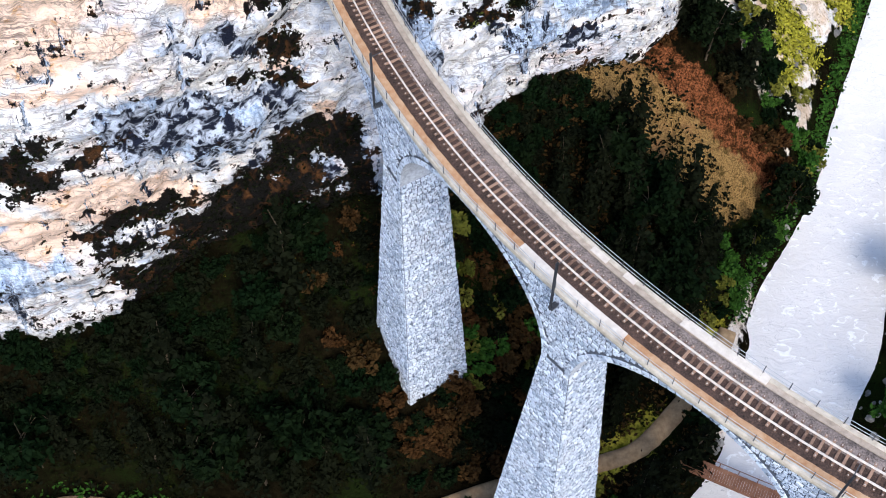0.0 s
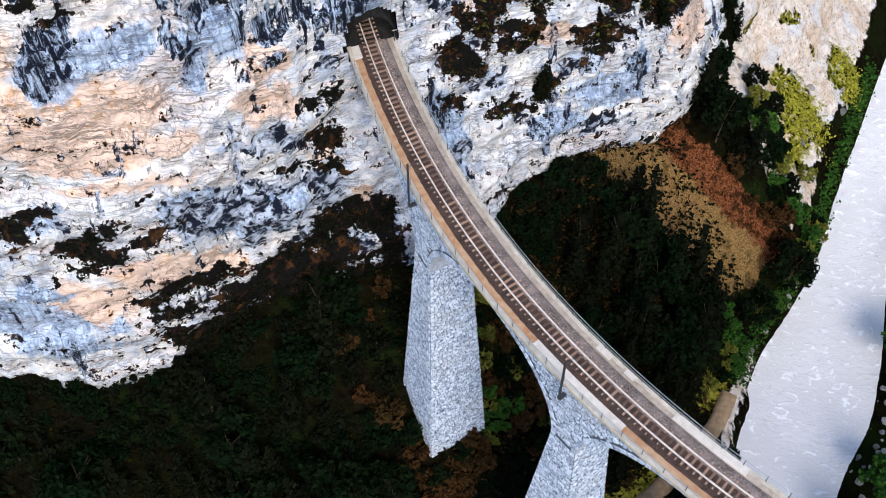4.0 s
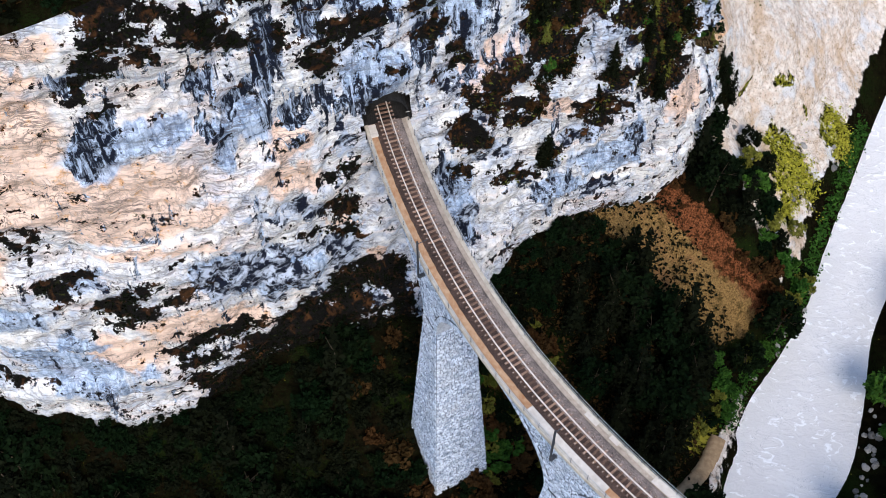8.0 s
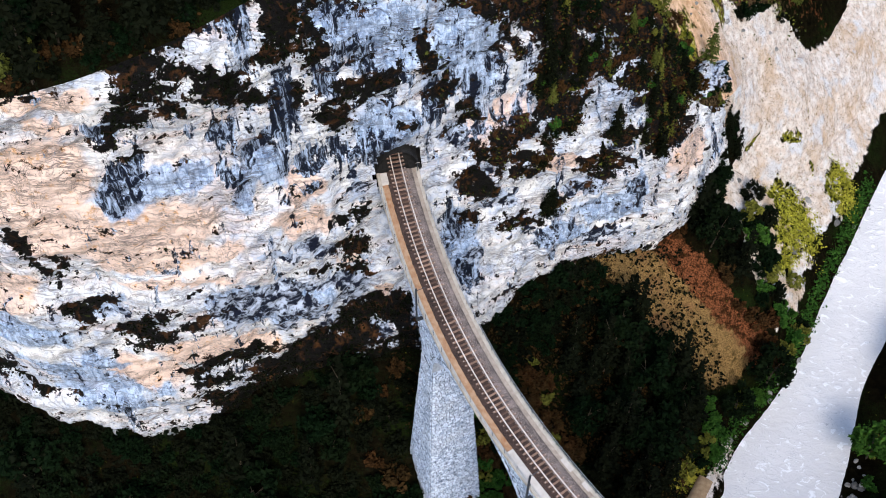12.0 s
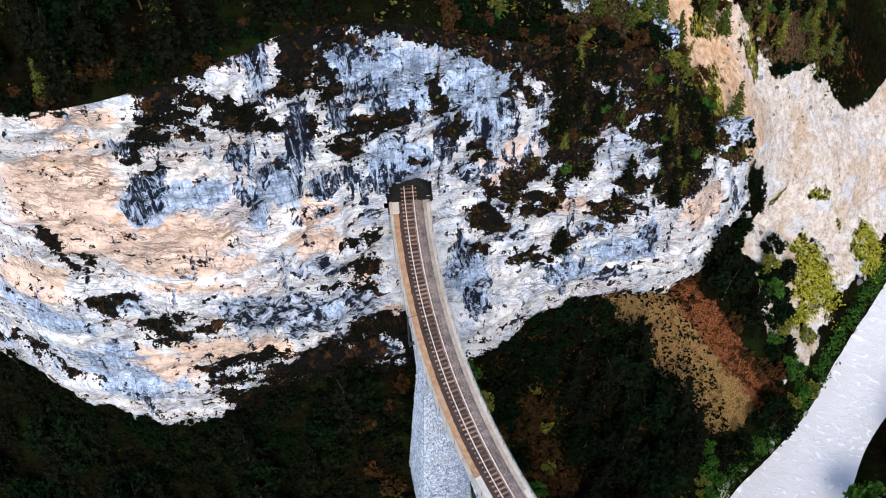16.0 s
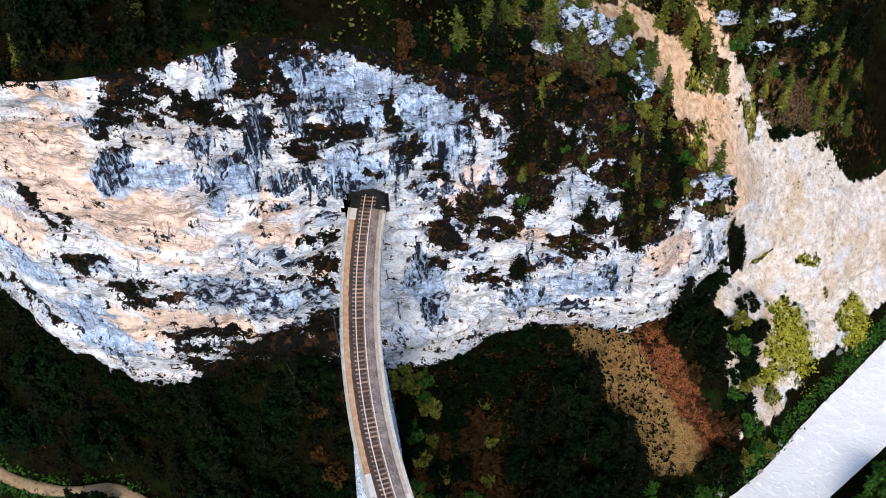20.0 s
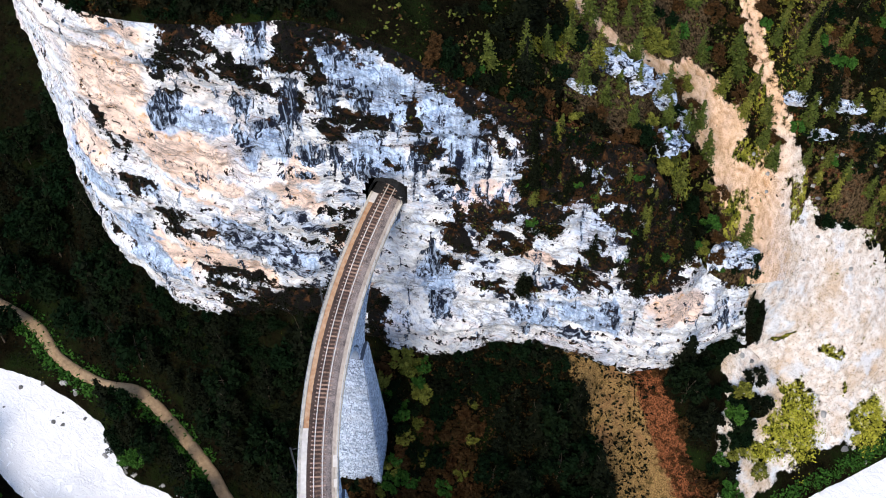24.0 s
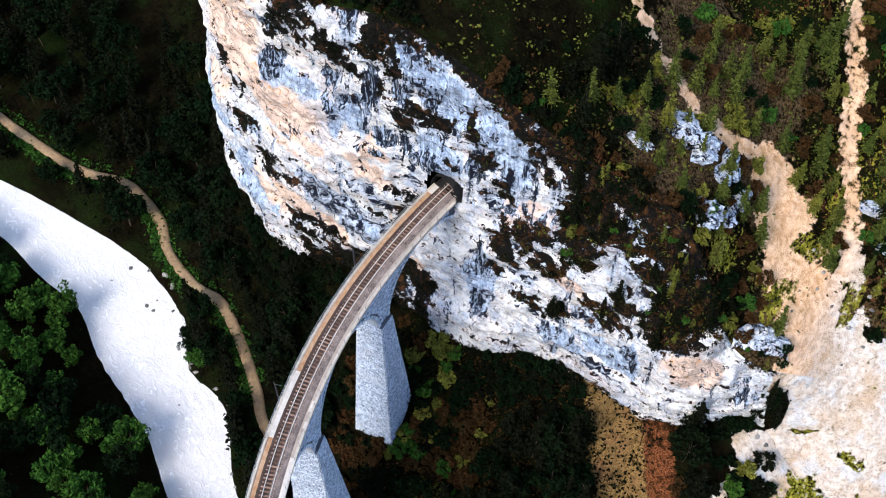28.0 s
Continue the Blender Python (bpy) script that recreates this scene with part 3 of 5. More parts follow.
GROWTH_LOW = [(1.1, 52.0, 3.5, 2.1, 1), (4.8, 53.5, 1.6, 0.6, -12), (-3.2, 48.8, 0.8, 0.7, 57), (9.3, 41.1, 6.4, 1.3, -12), (18.6, 36.9, 4.1, 2.7, -23), (24.5, 35.4, 4.7, 2.5, -35), (28.8, 40.8, 2.7, 2.0, -38), (24.7, 51.1, 2.7, 0.4, -37), (5.9, 38.5, 4.3, 1.4, -50), (5.7, 31.8, 3.7, 1.3, -46), (29.5, 34.7, 4.5, 1.6, -86), (-2.5, 58.6, 1.4, 0.9, -53), (28.4, 42.4, 3.5, 1.7, -29), (23.8, 41.8, 3.8, 2.1, -67)]
LUMPS_LOW = [(11.1, 53.7, 4.6, 1.6, -60), (15.9, 50.1, 5.3, 2.2, -43), (21.1, 42.9, 6.1, 2.1, -57), (19.5, 52.4, 3.7, 0.6, -29), (-1.9, 57.6, 1.8, 1.5, -4), (28.6, 29.3, 7.6, 1.8, -82), (30.4, 38.5, 2.5, 0.9, 69)]
PEACH_LOW = [(6.0, 47.2, 5.3, 3.1, -29), (-2.4, 42.5, 3.6, 1.5, -54), (-7.0, 40.6, 2.6, 1.4, -67)]
BLUES_LOW = [(-4.9, 37.6, 6.9, 2.9, -34), (15.5, 50.7, 6.9, 3.4, -43), (-4.4, 47.1, 3.5, 1.3, -52), (-1.7, 58.5, 2.1, 1.6, 10)]
GRAVELS_A = [(88.1, 65.4, 6.1, 2.4, 3), (102.3, 75.5, 16.4, 4.1, 10), (116.9, 76.9, 9.2, 4.8, 15), (104.8, 65.8, 7.4, 3.3, -55), (88.5, 81.1, 6.3, 3.8, 43), (94.7, 71.2, 3.0, 0.7, -17), (104.0, 71.4, 15.3, 1.9, 3), (85.4, 61.4, 1.7, 0.7, 5), (88.8, 55.8, 3.3, 1.9, 33), (108.3, 70.2, 8.4, 2.7, 4), (91.0, 86.1, 3.4, 1.8, -54), (86.3, 87.6, 2.8, 1.7, 72), (74.8, 89.8, 3.8, 2.4, 48), (78.2, 86.3, 5.4, 2.8, 40), (83.3, 81.5, 6.3, 3.9, 35), (89.6, 79.1, 8.4, 2.9, 34), (72.4, 91.5, 1.6, 0.6, 41), (98.4, 79.6, 9.5, 3.3, 20), (101.6, 76.3, 6.0, 4.3, 11), (87.7, 65.2, 4.3, 1.9, 23)]
GRAVELS_B = [(95.7, 71.1, 6.8, 1.2, 4)]
MEADOWS = [(96.5, 65.8, 2.6, 1.3, -7), (96.7, 62.4, 3.5, 2.7, 30), (97.4, 58.2, 3.8, 3.0, 14), (110.9, 64.5, 3.8, 2.2, 5), (110.5, 61.0, 3.0, 1.8, 7), (93.8, 70.7, 2.6, 0.3, 11), (103.5, 71.0, 3.1, 0.9, 3), (104.6, 66.6, 1.0, 0.5, -21), (82.3, 78.3, 4.2, 1.7, 77), (91.3, 55.7, 3.7, 1.4, 1), (83.0, 85.4, 3.8, 1.8, 23), (84.7, 90.4, 5.7, 1.4, -65), (71.1, 76.1, 3.9, 2.7, 42), (92.8, 83.9, 3.4, 1.0, -63), (79.6, 77.0, 2.4, 1.3, -42), (98.9, 61.2, 4.6, 3.6, 89), (93.1, 58.9, 3.0, 2.4, 90), (111.4, 64.2, 3.8, 2.0, -82), (62.0, 85.3, 3.2, 2.2, 66), (53.2, 83.4, 4.8, 2.5, 66)]
GULLIES = [(78.4, 63.9, 4.0, 3.0, 22), (80.3, 65.6, 6.3, 0.8, 24), (87.0, 69.3, 2.7, 1.2, 28), (78.8, 59.5, 3.4, 3.3, -8), (88.1, 60.7, 3.2, 1.4, 4), (102.6, 56.8, 4.7, 1.5, -1), (87.1, 56.4, 2.5, 1.5, 36), (79.8, 56.4, 2.8, 3.0, -1), (86.0, 50.4, 1.5, 3.2, 0)]

# ---- land ----
def grid_faces(rows, cols, keep=None):
    i = np.arange((rows - 1) * (cols - 1))
    r, c = i // (cols - 1), i % (cols - 1)
    a = r * cols + c
    f = np.stack([a, a + 1, a + cols + 1, a + cols], 1)
    return f if keep is None else f[keep[f].all(1)]


TRACKS = [
    ([(73.2, 91), (76.2, 88), (79.3, 84.4), (82.4, 81.5), (88, 78), (96, 77), (114, 76)], [1.6, 3.0, 3.8, 4.2, 4.6, 4.2, 4.0]),
    ([(70, 134), (78.5, 116), (81.8, 107.5), (83.6, 100.9), (85.7, 95.6), (89, 89.7), (93, 83.5)], [1.6, 1.6, 1.6, 1.6, 1.6, 1.6, 1.8]),
    ([(46, 97.5), (53.6, 92.3), (58.4, 89.9), (61.8, 88.2), (64.7, 87.2), (68, 87.7), (73, 90.5)], [0.75, 0.85, 0.9, 0.95, 1.0, 1.1, 1.2]),
]


def line_gap(s, w, line, wide):
    """Distance to a line of points, in its own half-widths."""
    best = np.full(np.shape(s), 99.0)
    for (s0, w0), (s1, w1), h0, h1 in zip(line, line[1:], wide, wide[1:]):
        t = np.clip(((s - s0) * (s1 - s0) + (w - w0) * (w1 - w0)) / ((s1 - s0) ** 2 + (w1 - w0) ** 2), 0, 1)
        best = np.minimum(best, np.hypot(s - s0 - t * (s1 - s0), w - w0 - t * (w1 - w0)) / (h0 + t * (h1 - h0)))
    return best


def scree_axis(w):
    return np.interp(w, [42, 44.5, 48, 53, 58, 62, 66], [75.5, 75.3, 74.2, 71.5, 68, 65.5, 63])


def gully(s, w):
    return ovals(s, w, GULLIES)


def land_masks(s, w, z):
    """Where the slopes are scree, gravel, grass or russet scrub."""
    x, y = world_xy(s, w)
    wob = 3.0 * fbm(x * 0.12, y * 0.12, 8.0, 3)
    fine = 0.8 * fbm(x * 0.35, y * 0.35, 18.0, 3)
    far = w > bank_far(s)
    hill = w > top_w(s)
    # tongue of scree below the cliff's end, running down to the river, rust-red along one side
    axis = scree_axis(w)
    ends = np.clip((w - 43) / 3, 0, 1) * np.clip((66 - w) / 2, 0, 1) * far
    scree = np.clip(1.4 - np.abs(s - axis + 2.2 + wob * 0.4) / 5.2, 0, 1) * ends
    rust = np.clip(1.3 - np.abs(s - axis - 4.4 + wob * 0.4) / 4.0, 0, 1) * ends
    rust = np.maximum(rust, 0.6 * np.clip(fbm(x * 0.1, y * 0.1, 21.0, 3) - 0.2, 0, 1) * (s > 27) * (s < 50) * far * (w < 62))
    # gravel along the water, bare rock by the bend, the washed-out gully and the light tracks on the hill
    shore = np.clip(1 - np.abs(w - bank_far(s) - 0.6) / 1.6, 0, 1) * (s > 52) * (s < 70)
    bare = np.clip((s - 84 + wob * 0.6) / 2, 0, 1) * np.clip((w - bank_far(s) - 3.2 + fine) / 2, 0, 1) * (w < top_w(s) + 1.5 + 1.5 * wob)
    meadow = np.clip(ovals(s + 2.2 * fine, w + 1.6 * fine, MEADOWS), 0, 1)
    dark = np.clip(ovals(s + fine, w + 0.5 * fine, GULLIES), 0, 1)
    gravel = np.maximum(shore, 0.92 * bare)
    gravel = np.maximum(gravel, np.clip(ovals(s + fine, w + 0.7 * fine, GRAVELS_A, GRAVELS_B), 0, 1) * far)
    for (line, wide), most in zip(TRACKS, (1.25, 0.6, 1.1)):
        d = line_gap(s, w, line, wide)
        gravel = np.maximum(gravel, np.clip(1.6 - d + fine * 0.25, 0, most) * far)
    gravel = gravel * (1 - np.clip(1.6 * dark - 0.3, 0, 1)) * (1 - 0.62 * meadow)
    grass = np.clip(1.1 - np.hypot((s - 60) / 6, (w - 37) / 2.5), 0, 1) + np.clip(1.1 - np.hypot((s - 42) / 10, (w - 31.5) / 3), 0, 1)
    grass = grass + 0.34 * hill * np.clip((s - 50) / 14, 0, 1) * np.clip((98 - s) / 8, 0, 1) * np.clip(0.5 + fbm(x * 0.09, y * 0.09, 3.0, 3), 0, 1)
    grass = np.maximum(grass, 0.58 * meadow * far)
    scrub = 0.4 * hill * np.clip(0.45 + fbm(x * 0.08, y * 0.08, 31.0, 3), 0, 1) * np.clip((s - 22) / 16, 0, 1)
    return {"scree": scree, "rust": np.maximum(rust, scrub), "gravel": np.clip(gravel, 0, 1.2), "grass": np.clip(grass, 0, 1),
            "clay": hill * np.clip((93 - s) / 6, 0, 1),
            "soil": hill * np.clip((s - 44) / 16, 0, 1) * np.clip(0.55 + 0.6 * fbm(x * 0.07, y * 0.07, 51.0, 3), 0, 1)}


# slopes and river bed, as one sheet out to the far distance
rows = []
for f in steps_of([(0, 1, 34)]):
    rows.append(-330 + (bank_near(S_LINE) + 330) * f ** 0.42)
for f in np.linspace(0, 1, 8)[1:-1]:
    rows.append(bank_near(S_LINE) + (bank_far(S_LINE) - bank_near(S_LINE)) * f)
for f in np.linspace(0, 1, 66):
    rows.append(bank_far(S_LINE) + (foot_w(S_LINE) - bank_far(S_LINE)) * f)
rows.append(foot_w(S_LINE) + 3.0)
rows.append(foot_w(S_LINE) + 7.0)
W_GRID = np.array(rows)
S_GRID = np.broadcast_to(S_LINE, W_GRID.shape)
Z_GRID = ground_z(S_GRID, W_GRID)
X_GRID, Y_GRID = world_xy(S_GRID, W_GRID)
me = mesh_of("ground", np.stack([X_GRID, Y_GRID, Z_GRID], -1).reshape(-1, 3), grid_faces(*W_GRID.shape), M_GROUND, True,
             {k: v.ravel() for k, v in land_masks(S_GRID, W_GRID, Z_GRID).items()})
tagged(place("ground", me), "forest floor with tree shade in its colour, scree and gravel sloping to the river", "ground", kind="structure")

# hill above the cliff
rows = [top_w(S_LINE) + 320 * f ** 1.9 for f in np.linspace(0, 1, 110)]
W_GRID = np.array(rows)
S_GRID = np.broadcast_to(S_LINE, W_GRID.shape)
Z_GRID = upland_z(S_GRID, W_GRID)
X_GRID, Y_GRID = world_xy(S_GRID, W_GRID)
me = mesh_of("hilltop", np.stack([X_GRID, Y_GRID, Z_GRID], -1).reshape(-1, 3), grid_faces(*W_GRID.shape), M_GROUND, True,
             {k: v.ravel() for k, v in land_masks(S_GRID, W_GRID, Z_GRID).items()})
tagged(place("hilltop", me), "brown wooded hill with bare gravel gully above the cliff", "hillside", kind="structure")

# the cliff
V = np.linspace(-0.06, 1, 176)[:, None]
S_GRID = np.broadcast_to(S_LINE, (V.size, S_LINE.size)).copy()
fw, fz, mw, mz, tw, tz = (f(S_LINE)[None] for f in (foot_w, foot_z, mid_w, mid_z, top_w, top_z))
kz = np.clip((mz - fz) / np.maximum(tz - fz, 1), 0.2, 0.8)
low, high = np.clip(V / kz, -1, 1), np.clip((V - kz) / (1 - kz), 0, 1)
W_GRID = fw + (mw - fw) * low + (tw - mw) * high ** 1.3
Z_GRID = fz + (mz - fz) * low + (tz - mz) * high
W_GRID = np.where(V < 0, fw + 1.2 * (-V / 0.06), W_GRID)
X_GRID, Y_GRID = world_xy(S_GRID, W_GRID)
P = np.stack([X_GRID, Y_GRID, Z_GRID], -1)
du, dv = np.gradient(P, axis=1), np.gradient(P, axis=0)
NRM = np.cross(du, dv)
NRM /= np.linalg.norm(NRM, axis=-1, keepdims=True) + 1e-9
# strata dip towards the river's lower end
dip = Z_GRID - 0.10 * S_GRID
LEDGE = vnoise(S_GRID * 0.045, W_GRID * 0.05, dip * 0.32)
disp = 1.3 * fbm(S_GRID * 0.07, 3.3, Z_GRID * 0.06, 3) + 0.7 * np.tanh(3.0 * LEDGE)
disp += 0.9 * (0.4 - np.abs(fbm(S_GRID * 0.17, 7.7, dip * 0.24, 3))) + 0.55 * (0.4 - np.abs(fbm(S_GRID * 0.5, 1.7, Z_GRID * 0.33, 3)))
disp += 0.28 * fbm(S_GRID * 1.1, 2.2, dip * 1.3, 3, 0.6)
vv = np.broadcast_to(V, disp.shape)
fade = np.clip((1 - vv) / 0.025, 0, 1) * np.clip(1.6 - np.abs(S_GRID - 50) / 130, 0.15, 1) * (1 - 0.6 * np.clip((S_GRID - 84) / 5, 0, 1))
# keep the rock off the line near the portal
TRACK_C, R_MID = np.array((75.7, 104.3)), 96.7
portal = np.exp(-((S_GRID - 31) / 5.5) ** 2 - ((Z_GRID - 64.5) / 5.0) ** 2)
disp = disp * (1 - 0.85 * portal) + 1.7 * np.exp(-((S_GRID - 31.5) / 4.5) ** 2 - ((Z_GRID - 70.5) / 2.6) ** 2)
P += NRM * (disp * fade)[..., None]
# patches of growth, painted ledge shade and stain, with torn outlines
SW_ = S_GRID + 0.85 * fbm(S_GRID * 0.5, 14.4, Z_GRID * 0.35, 4, 0.6)
ZW_ = Z_GRID + 0.9 * fbm(S_GRID * 0.6, 24.4, Z_GRID * 0.4, 4, 0.6)
TORN = fbm(S_GRID * 0.2, 4.4, Z_GRID * 0.26, 4)
open_rock = np.clip(ovals(SW_, ZW_, BARE), 0, 1)
veg_shade = np.clip(ovals(SW_, ZW_, GROWTH_A, GROWTH_B, GROWTH_C, GROWTH_D, GROWTH_LOW), 0, 1.3)
# growth above the upper ledge, and growth with overhang shade at the foot beside the first pier
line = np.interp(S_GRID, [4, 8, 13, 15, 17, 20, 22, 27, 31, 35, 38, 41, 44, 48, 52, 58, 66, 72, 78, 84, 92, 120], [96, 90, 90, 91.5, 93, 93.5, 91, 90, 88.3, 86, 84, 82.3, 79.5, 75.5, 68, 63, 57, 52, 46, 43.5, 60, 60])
veg_shade = np.maximum(veg_shade, np.clip((ZW_ - line) / 2, 0, 1.1))
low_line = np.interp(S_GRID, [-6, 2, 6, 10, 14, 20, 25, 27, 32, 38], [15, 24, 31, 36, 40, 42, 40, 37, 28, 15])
veg_shade = np.maximum(veg_shade, np.clip((low_line - ZW_) / 2, 0, 1))
veg_shade = veg_shade * np.clip(0.97 + 0.35 * TORN, 0.75, 1.2) - 0.12 * np.clip((16 - S_GRID) / 4, 0, 1)
veg_shade += np.clip((vv - 0.965) / 0.035, 0, 1) * 0.3 * (S_GRID < 86) + np.clip((0.03 - vv) / 0.03, 0, 1) * 0.4
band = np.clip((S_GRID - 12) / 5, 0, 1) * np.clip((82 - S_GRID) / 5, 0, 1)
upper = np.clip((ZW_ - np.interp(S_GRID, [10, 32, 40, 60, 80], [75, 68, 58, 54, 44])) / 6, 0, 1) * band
veg_shade += 0.16 * upper * np.clip(0.7 + TORN, 0, 1.4) * (veg_shade < 0.5)
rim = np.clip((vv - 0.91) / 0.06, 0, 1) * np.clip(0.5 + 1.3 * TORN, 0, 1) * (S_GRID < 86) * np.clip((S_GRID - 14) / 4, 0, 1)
veg_shade = np.maximum(veg_shade, 0.75 * rim)
veg_shade -= 0.8 * np.clip(1.5 * open_rock - 0.5, 0, 1)
stain = np.clip(ovals(SW_, ZW_, STREAKS_A, STREAKS_B), 0, 1) * np.clip(0.9 + 0.5 * TORN, 0.5, 1.3) + 0.1 * TORN + 0.33 * upper
stain -= 0.15 * np.clip((14 - S_GRID) / 4, 0, 1) + 0.08 * np.clip((S_GRID - 46) / 6, 0, 1)
near = np.clip(ovals(SW_ + 0.4, ZW_ + 0.9, GROWTH_A, GROWTH_B, GROWTH_C, GROWTH_D), 0, 1) * np.clip((S_GRID - 2) / 5, 0.3, 1)
smut = np.maximum(np.clip(ovals(SW_, ZW_, LUMPS, LUMPS_LOW), 0, 1.2), 0.5 * near) * np.clip(0.9 + 0.5 * TORN, 0.5, 1.3) + 0.1 * TORN - 0.1 * np.clip((8 - S_GRID) / 4, 0, 1)
warm = np.clip(ovals(SW_, ZW_, PEACH, PEACH_LOW), 0, 1.1) + 0.12 * fbm(S_GRID * 0.06, 8.6, dip * 0.14, 3) + 0.3 * np.clip((22 - S_GRID) / 8, 0, 1) * np.clip((Z_GRID - 52) / 8, 0, 1)
blue = np.clip(ovals(SW_, ZW_, BLUES, BLUES_LOW), 0, 1) + 0.2 * fbm(S_GRID * 0.12, 12.6, Z_GRID * 0.07, 3) + 0.08 + 0.4 * upper
# the mouth of the tunnel is open
rad = np.hypot(P[..., 0] - TRACK_C[0], P[..., 1] - TRACK_C[1]) - R_MID + 0.5
ragged = 1 + 0.16 * fbm(S_GRID * 0.9, 31.0, Z_GRID * 0.9, 3)
hole = ((rad / 2.45) ** 2 + (np.maximum(P[..., 2] - 64.6, 0) / 3.1) ** 2 < ragged) & (P[..., 2] > 62.9) & (S_GRID < 50)
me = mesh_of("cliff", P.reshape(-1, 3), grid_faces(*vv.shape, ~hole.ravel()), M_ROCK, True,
             {"veg_shade": np.clip(veg_shade, 0, 1.4).ravel(), "stain": np.clip(stain, 0, 1.4).ravel(), "smut": np.clip(smut, 0, 1.4).ravel(), "warm": np.clip(warm, 0, 1.2).ravel(), "blue": np.clip(blue, 0, 1.2).ravel(),
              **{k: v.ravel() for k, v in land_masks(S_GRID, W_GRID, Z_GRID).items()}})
# past the nose the rock gives way to bare gravel slopes
me.materials.append(M_GROUND)
lies = (S_GRID + 0.6 * fbm(S_GRID * 0.3, 41.0, Z_GRID * 0.3, 2) > 85.5 - 0.12 * (Z_GRID - 36)).ravel()
me.polygons.foreach_set("material_index", lies[grid_faces(*vv.shape, ~hole.ravel())[:, 0]].astype(np.int32))
tagged(place("cliff", me), "pale limestone cliff streaked blue-grey, orange and black", "cliff", kind="structure")
CLIFF_P, CLIFF_N, CLIFF_VEG_SHADE, CLIFF_S = P, NRM, veg_shade, S_GRID

# river
rows = [bank_near(S_LINE) - 0.4 + (bank_far(S_LINE) - bank_near(S_LINE) + 0.8) * f for f in np.linspace(0, 1, 46)]
W_GRID = np.array(rows)
S_GRID = np.broadcast_to(S_LINE, W_GRID.shape)
X_GRID, Y_GRID = world_xy(S_GRID, W_GRID)
rapid = np.clip(0.4 + vnoise(S_GRID * 0.06, W_GRID * 0.05, 9.0), 0, 1)
Z_GRID = river_z(S_GRID) + 0.16 * rapid * fbm(X_GRID * 0.5, Y_GRID * 0.5, 0.5, 4) + 0.05 * fbm(X_GRID * 1.6, Y_GRID * 1.6, 3.5, 2)
me = mesh_of("water", np.stack([X_GRID, Y_GRID, Z_GRID], -1).reshape(-1, 3), grid_faces(*W_GRID.shape), M_WATER, True)
tagged(place("water", me), "milky white glacial river with low rapids", "river", kind="structure")

# footpath, a ribbon with a rounded crown
tang = np.gradient(WAY, axis=0)
tang /= np.linalg.norm(tang, axis=1, keepdims=True)
side = np.stack([-tang[:, 1], tang[:, 0]], 1)
verts = []
for k, (p, n, z) in enumerate(zip(WAY, side, WAY_Z)):
    half = 0.95 + 0.2 * float(vnoise(k * 0.13, 0.5, 0.5))
    for f, h in ((-1.3, -0.4), (-0.95, 0.32), (-0.3, 0.4), (0.3, 0.4), (0.95, 0.32), (1.3, -0.4)):
        verts.append((p[0] + n[0] * f * half, p[1] + n[1] * f * half, z + h))
me = mesh_of("path", np.array(verts), grid_faces(len(WAY), 6), M_PATH, True)
tagged(place("path", me), "narrow tan dirt footpath winding along the river bank", "path", kind="structure")

# ---- viaduct ----
PITCH, FIRST = 12.75, 29.4
DECK_Z, SPRING_Z, SPAN_R = 63.2, 52.6, 9.3
R_IN, R_OUT = 94.45, 99.0


def ease(deg):
    """The line tightens a little as it nears the tunnel."""
    k = min(max((38 - deg) / 20, 0), 1)
    return 0.5 * k * k * (3 - 2 * k)


def on_arc(r, deg, z):
    a = radians(deg)
    r = r - ease(deg)
    return (TRACK_C[0] - r * math.cos(a), TRACK_C[1] - r * math.sin(a), z)


def arc_frame(deg, r=R_MID, z=0.0):
    """A pose on the line: x outwards, y along the line towards the open end, z up."""
    a = radians(deg)
    o, t = (-math.cos(a), -math.sin(a)), (math.sin(a), -math.cos(a))
    m = Matrix(((o[0], -t[0], 0, 0), (o[1], -t[1], 0, 0), (0, 0, 1, 0), (0, 0, 0, 1)))
    m.translation = Vector(on_arc(r, deg, z))
    return m


def sweep(section, degs, closed=True):
    """A mesh of a section (r, z) carried round the curve."""
    n = len(section)
    verts = [on_arc(r, d, z) for d in degs for r, z in section]
    faces = []
    for i in range(len(degs) - 1):
        for j in range(n if closed else n - 1):
            k = (j + 1) % n
            faces.append((i * n + j, i * n + k, (i + 1) * n + k, (i + 1) * n + j))
    if closed:
        faces.append(tuple(range(n)))
        faces.append(tuple(reversed(range((len(degs) - 1) * n, len(degs) * n))))
    return verts, faces


def swept(name, section, a, b, mat, parent, label="", step=0.6, closed=True):
    degs = np.linspace(a, b, max(2, int((b - a) / step) + 1))
    v, f = sweep(section, degs, closed)
    return place(name, mesh_of(name, v, f, mat), parent, label)


def empty(name, m=None):
    ob = new(name)
    if m is not None:
        ob.matrix_world = m
    return ob


D0, D1 = 18.7, 96.0
PIERS = [FIRST + PITCH * k for k in range(5)]
CENTRES = [PIERS[0] - PITCH / 2 + PITCH * k for k in range(6)]
viaduct = tagged(empty("viaduct"), "curved blue-grey masonry railway viaduct on tall tapering piers", "viaduct")
SPAN_DEG = math.degrees(SPAN_R / R_MID)


def arch_z(deg):
    """Height of the arches' under side at an angle, or None over a pier."""
    for c in CENTRES:
        d = (deg - c) / SPAN_DEG
        if abs(d) < 1:
            return SPRING_Z + SPAN_R * math.sqrt(1 - d * d)
    return None


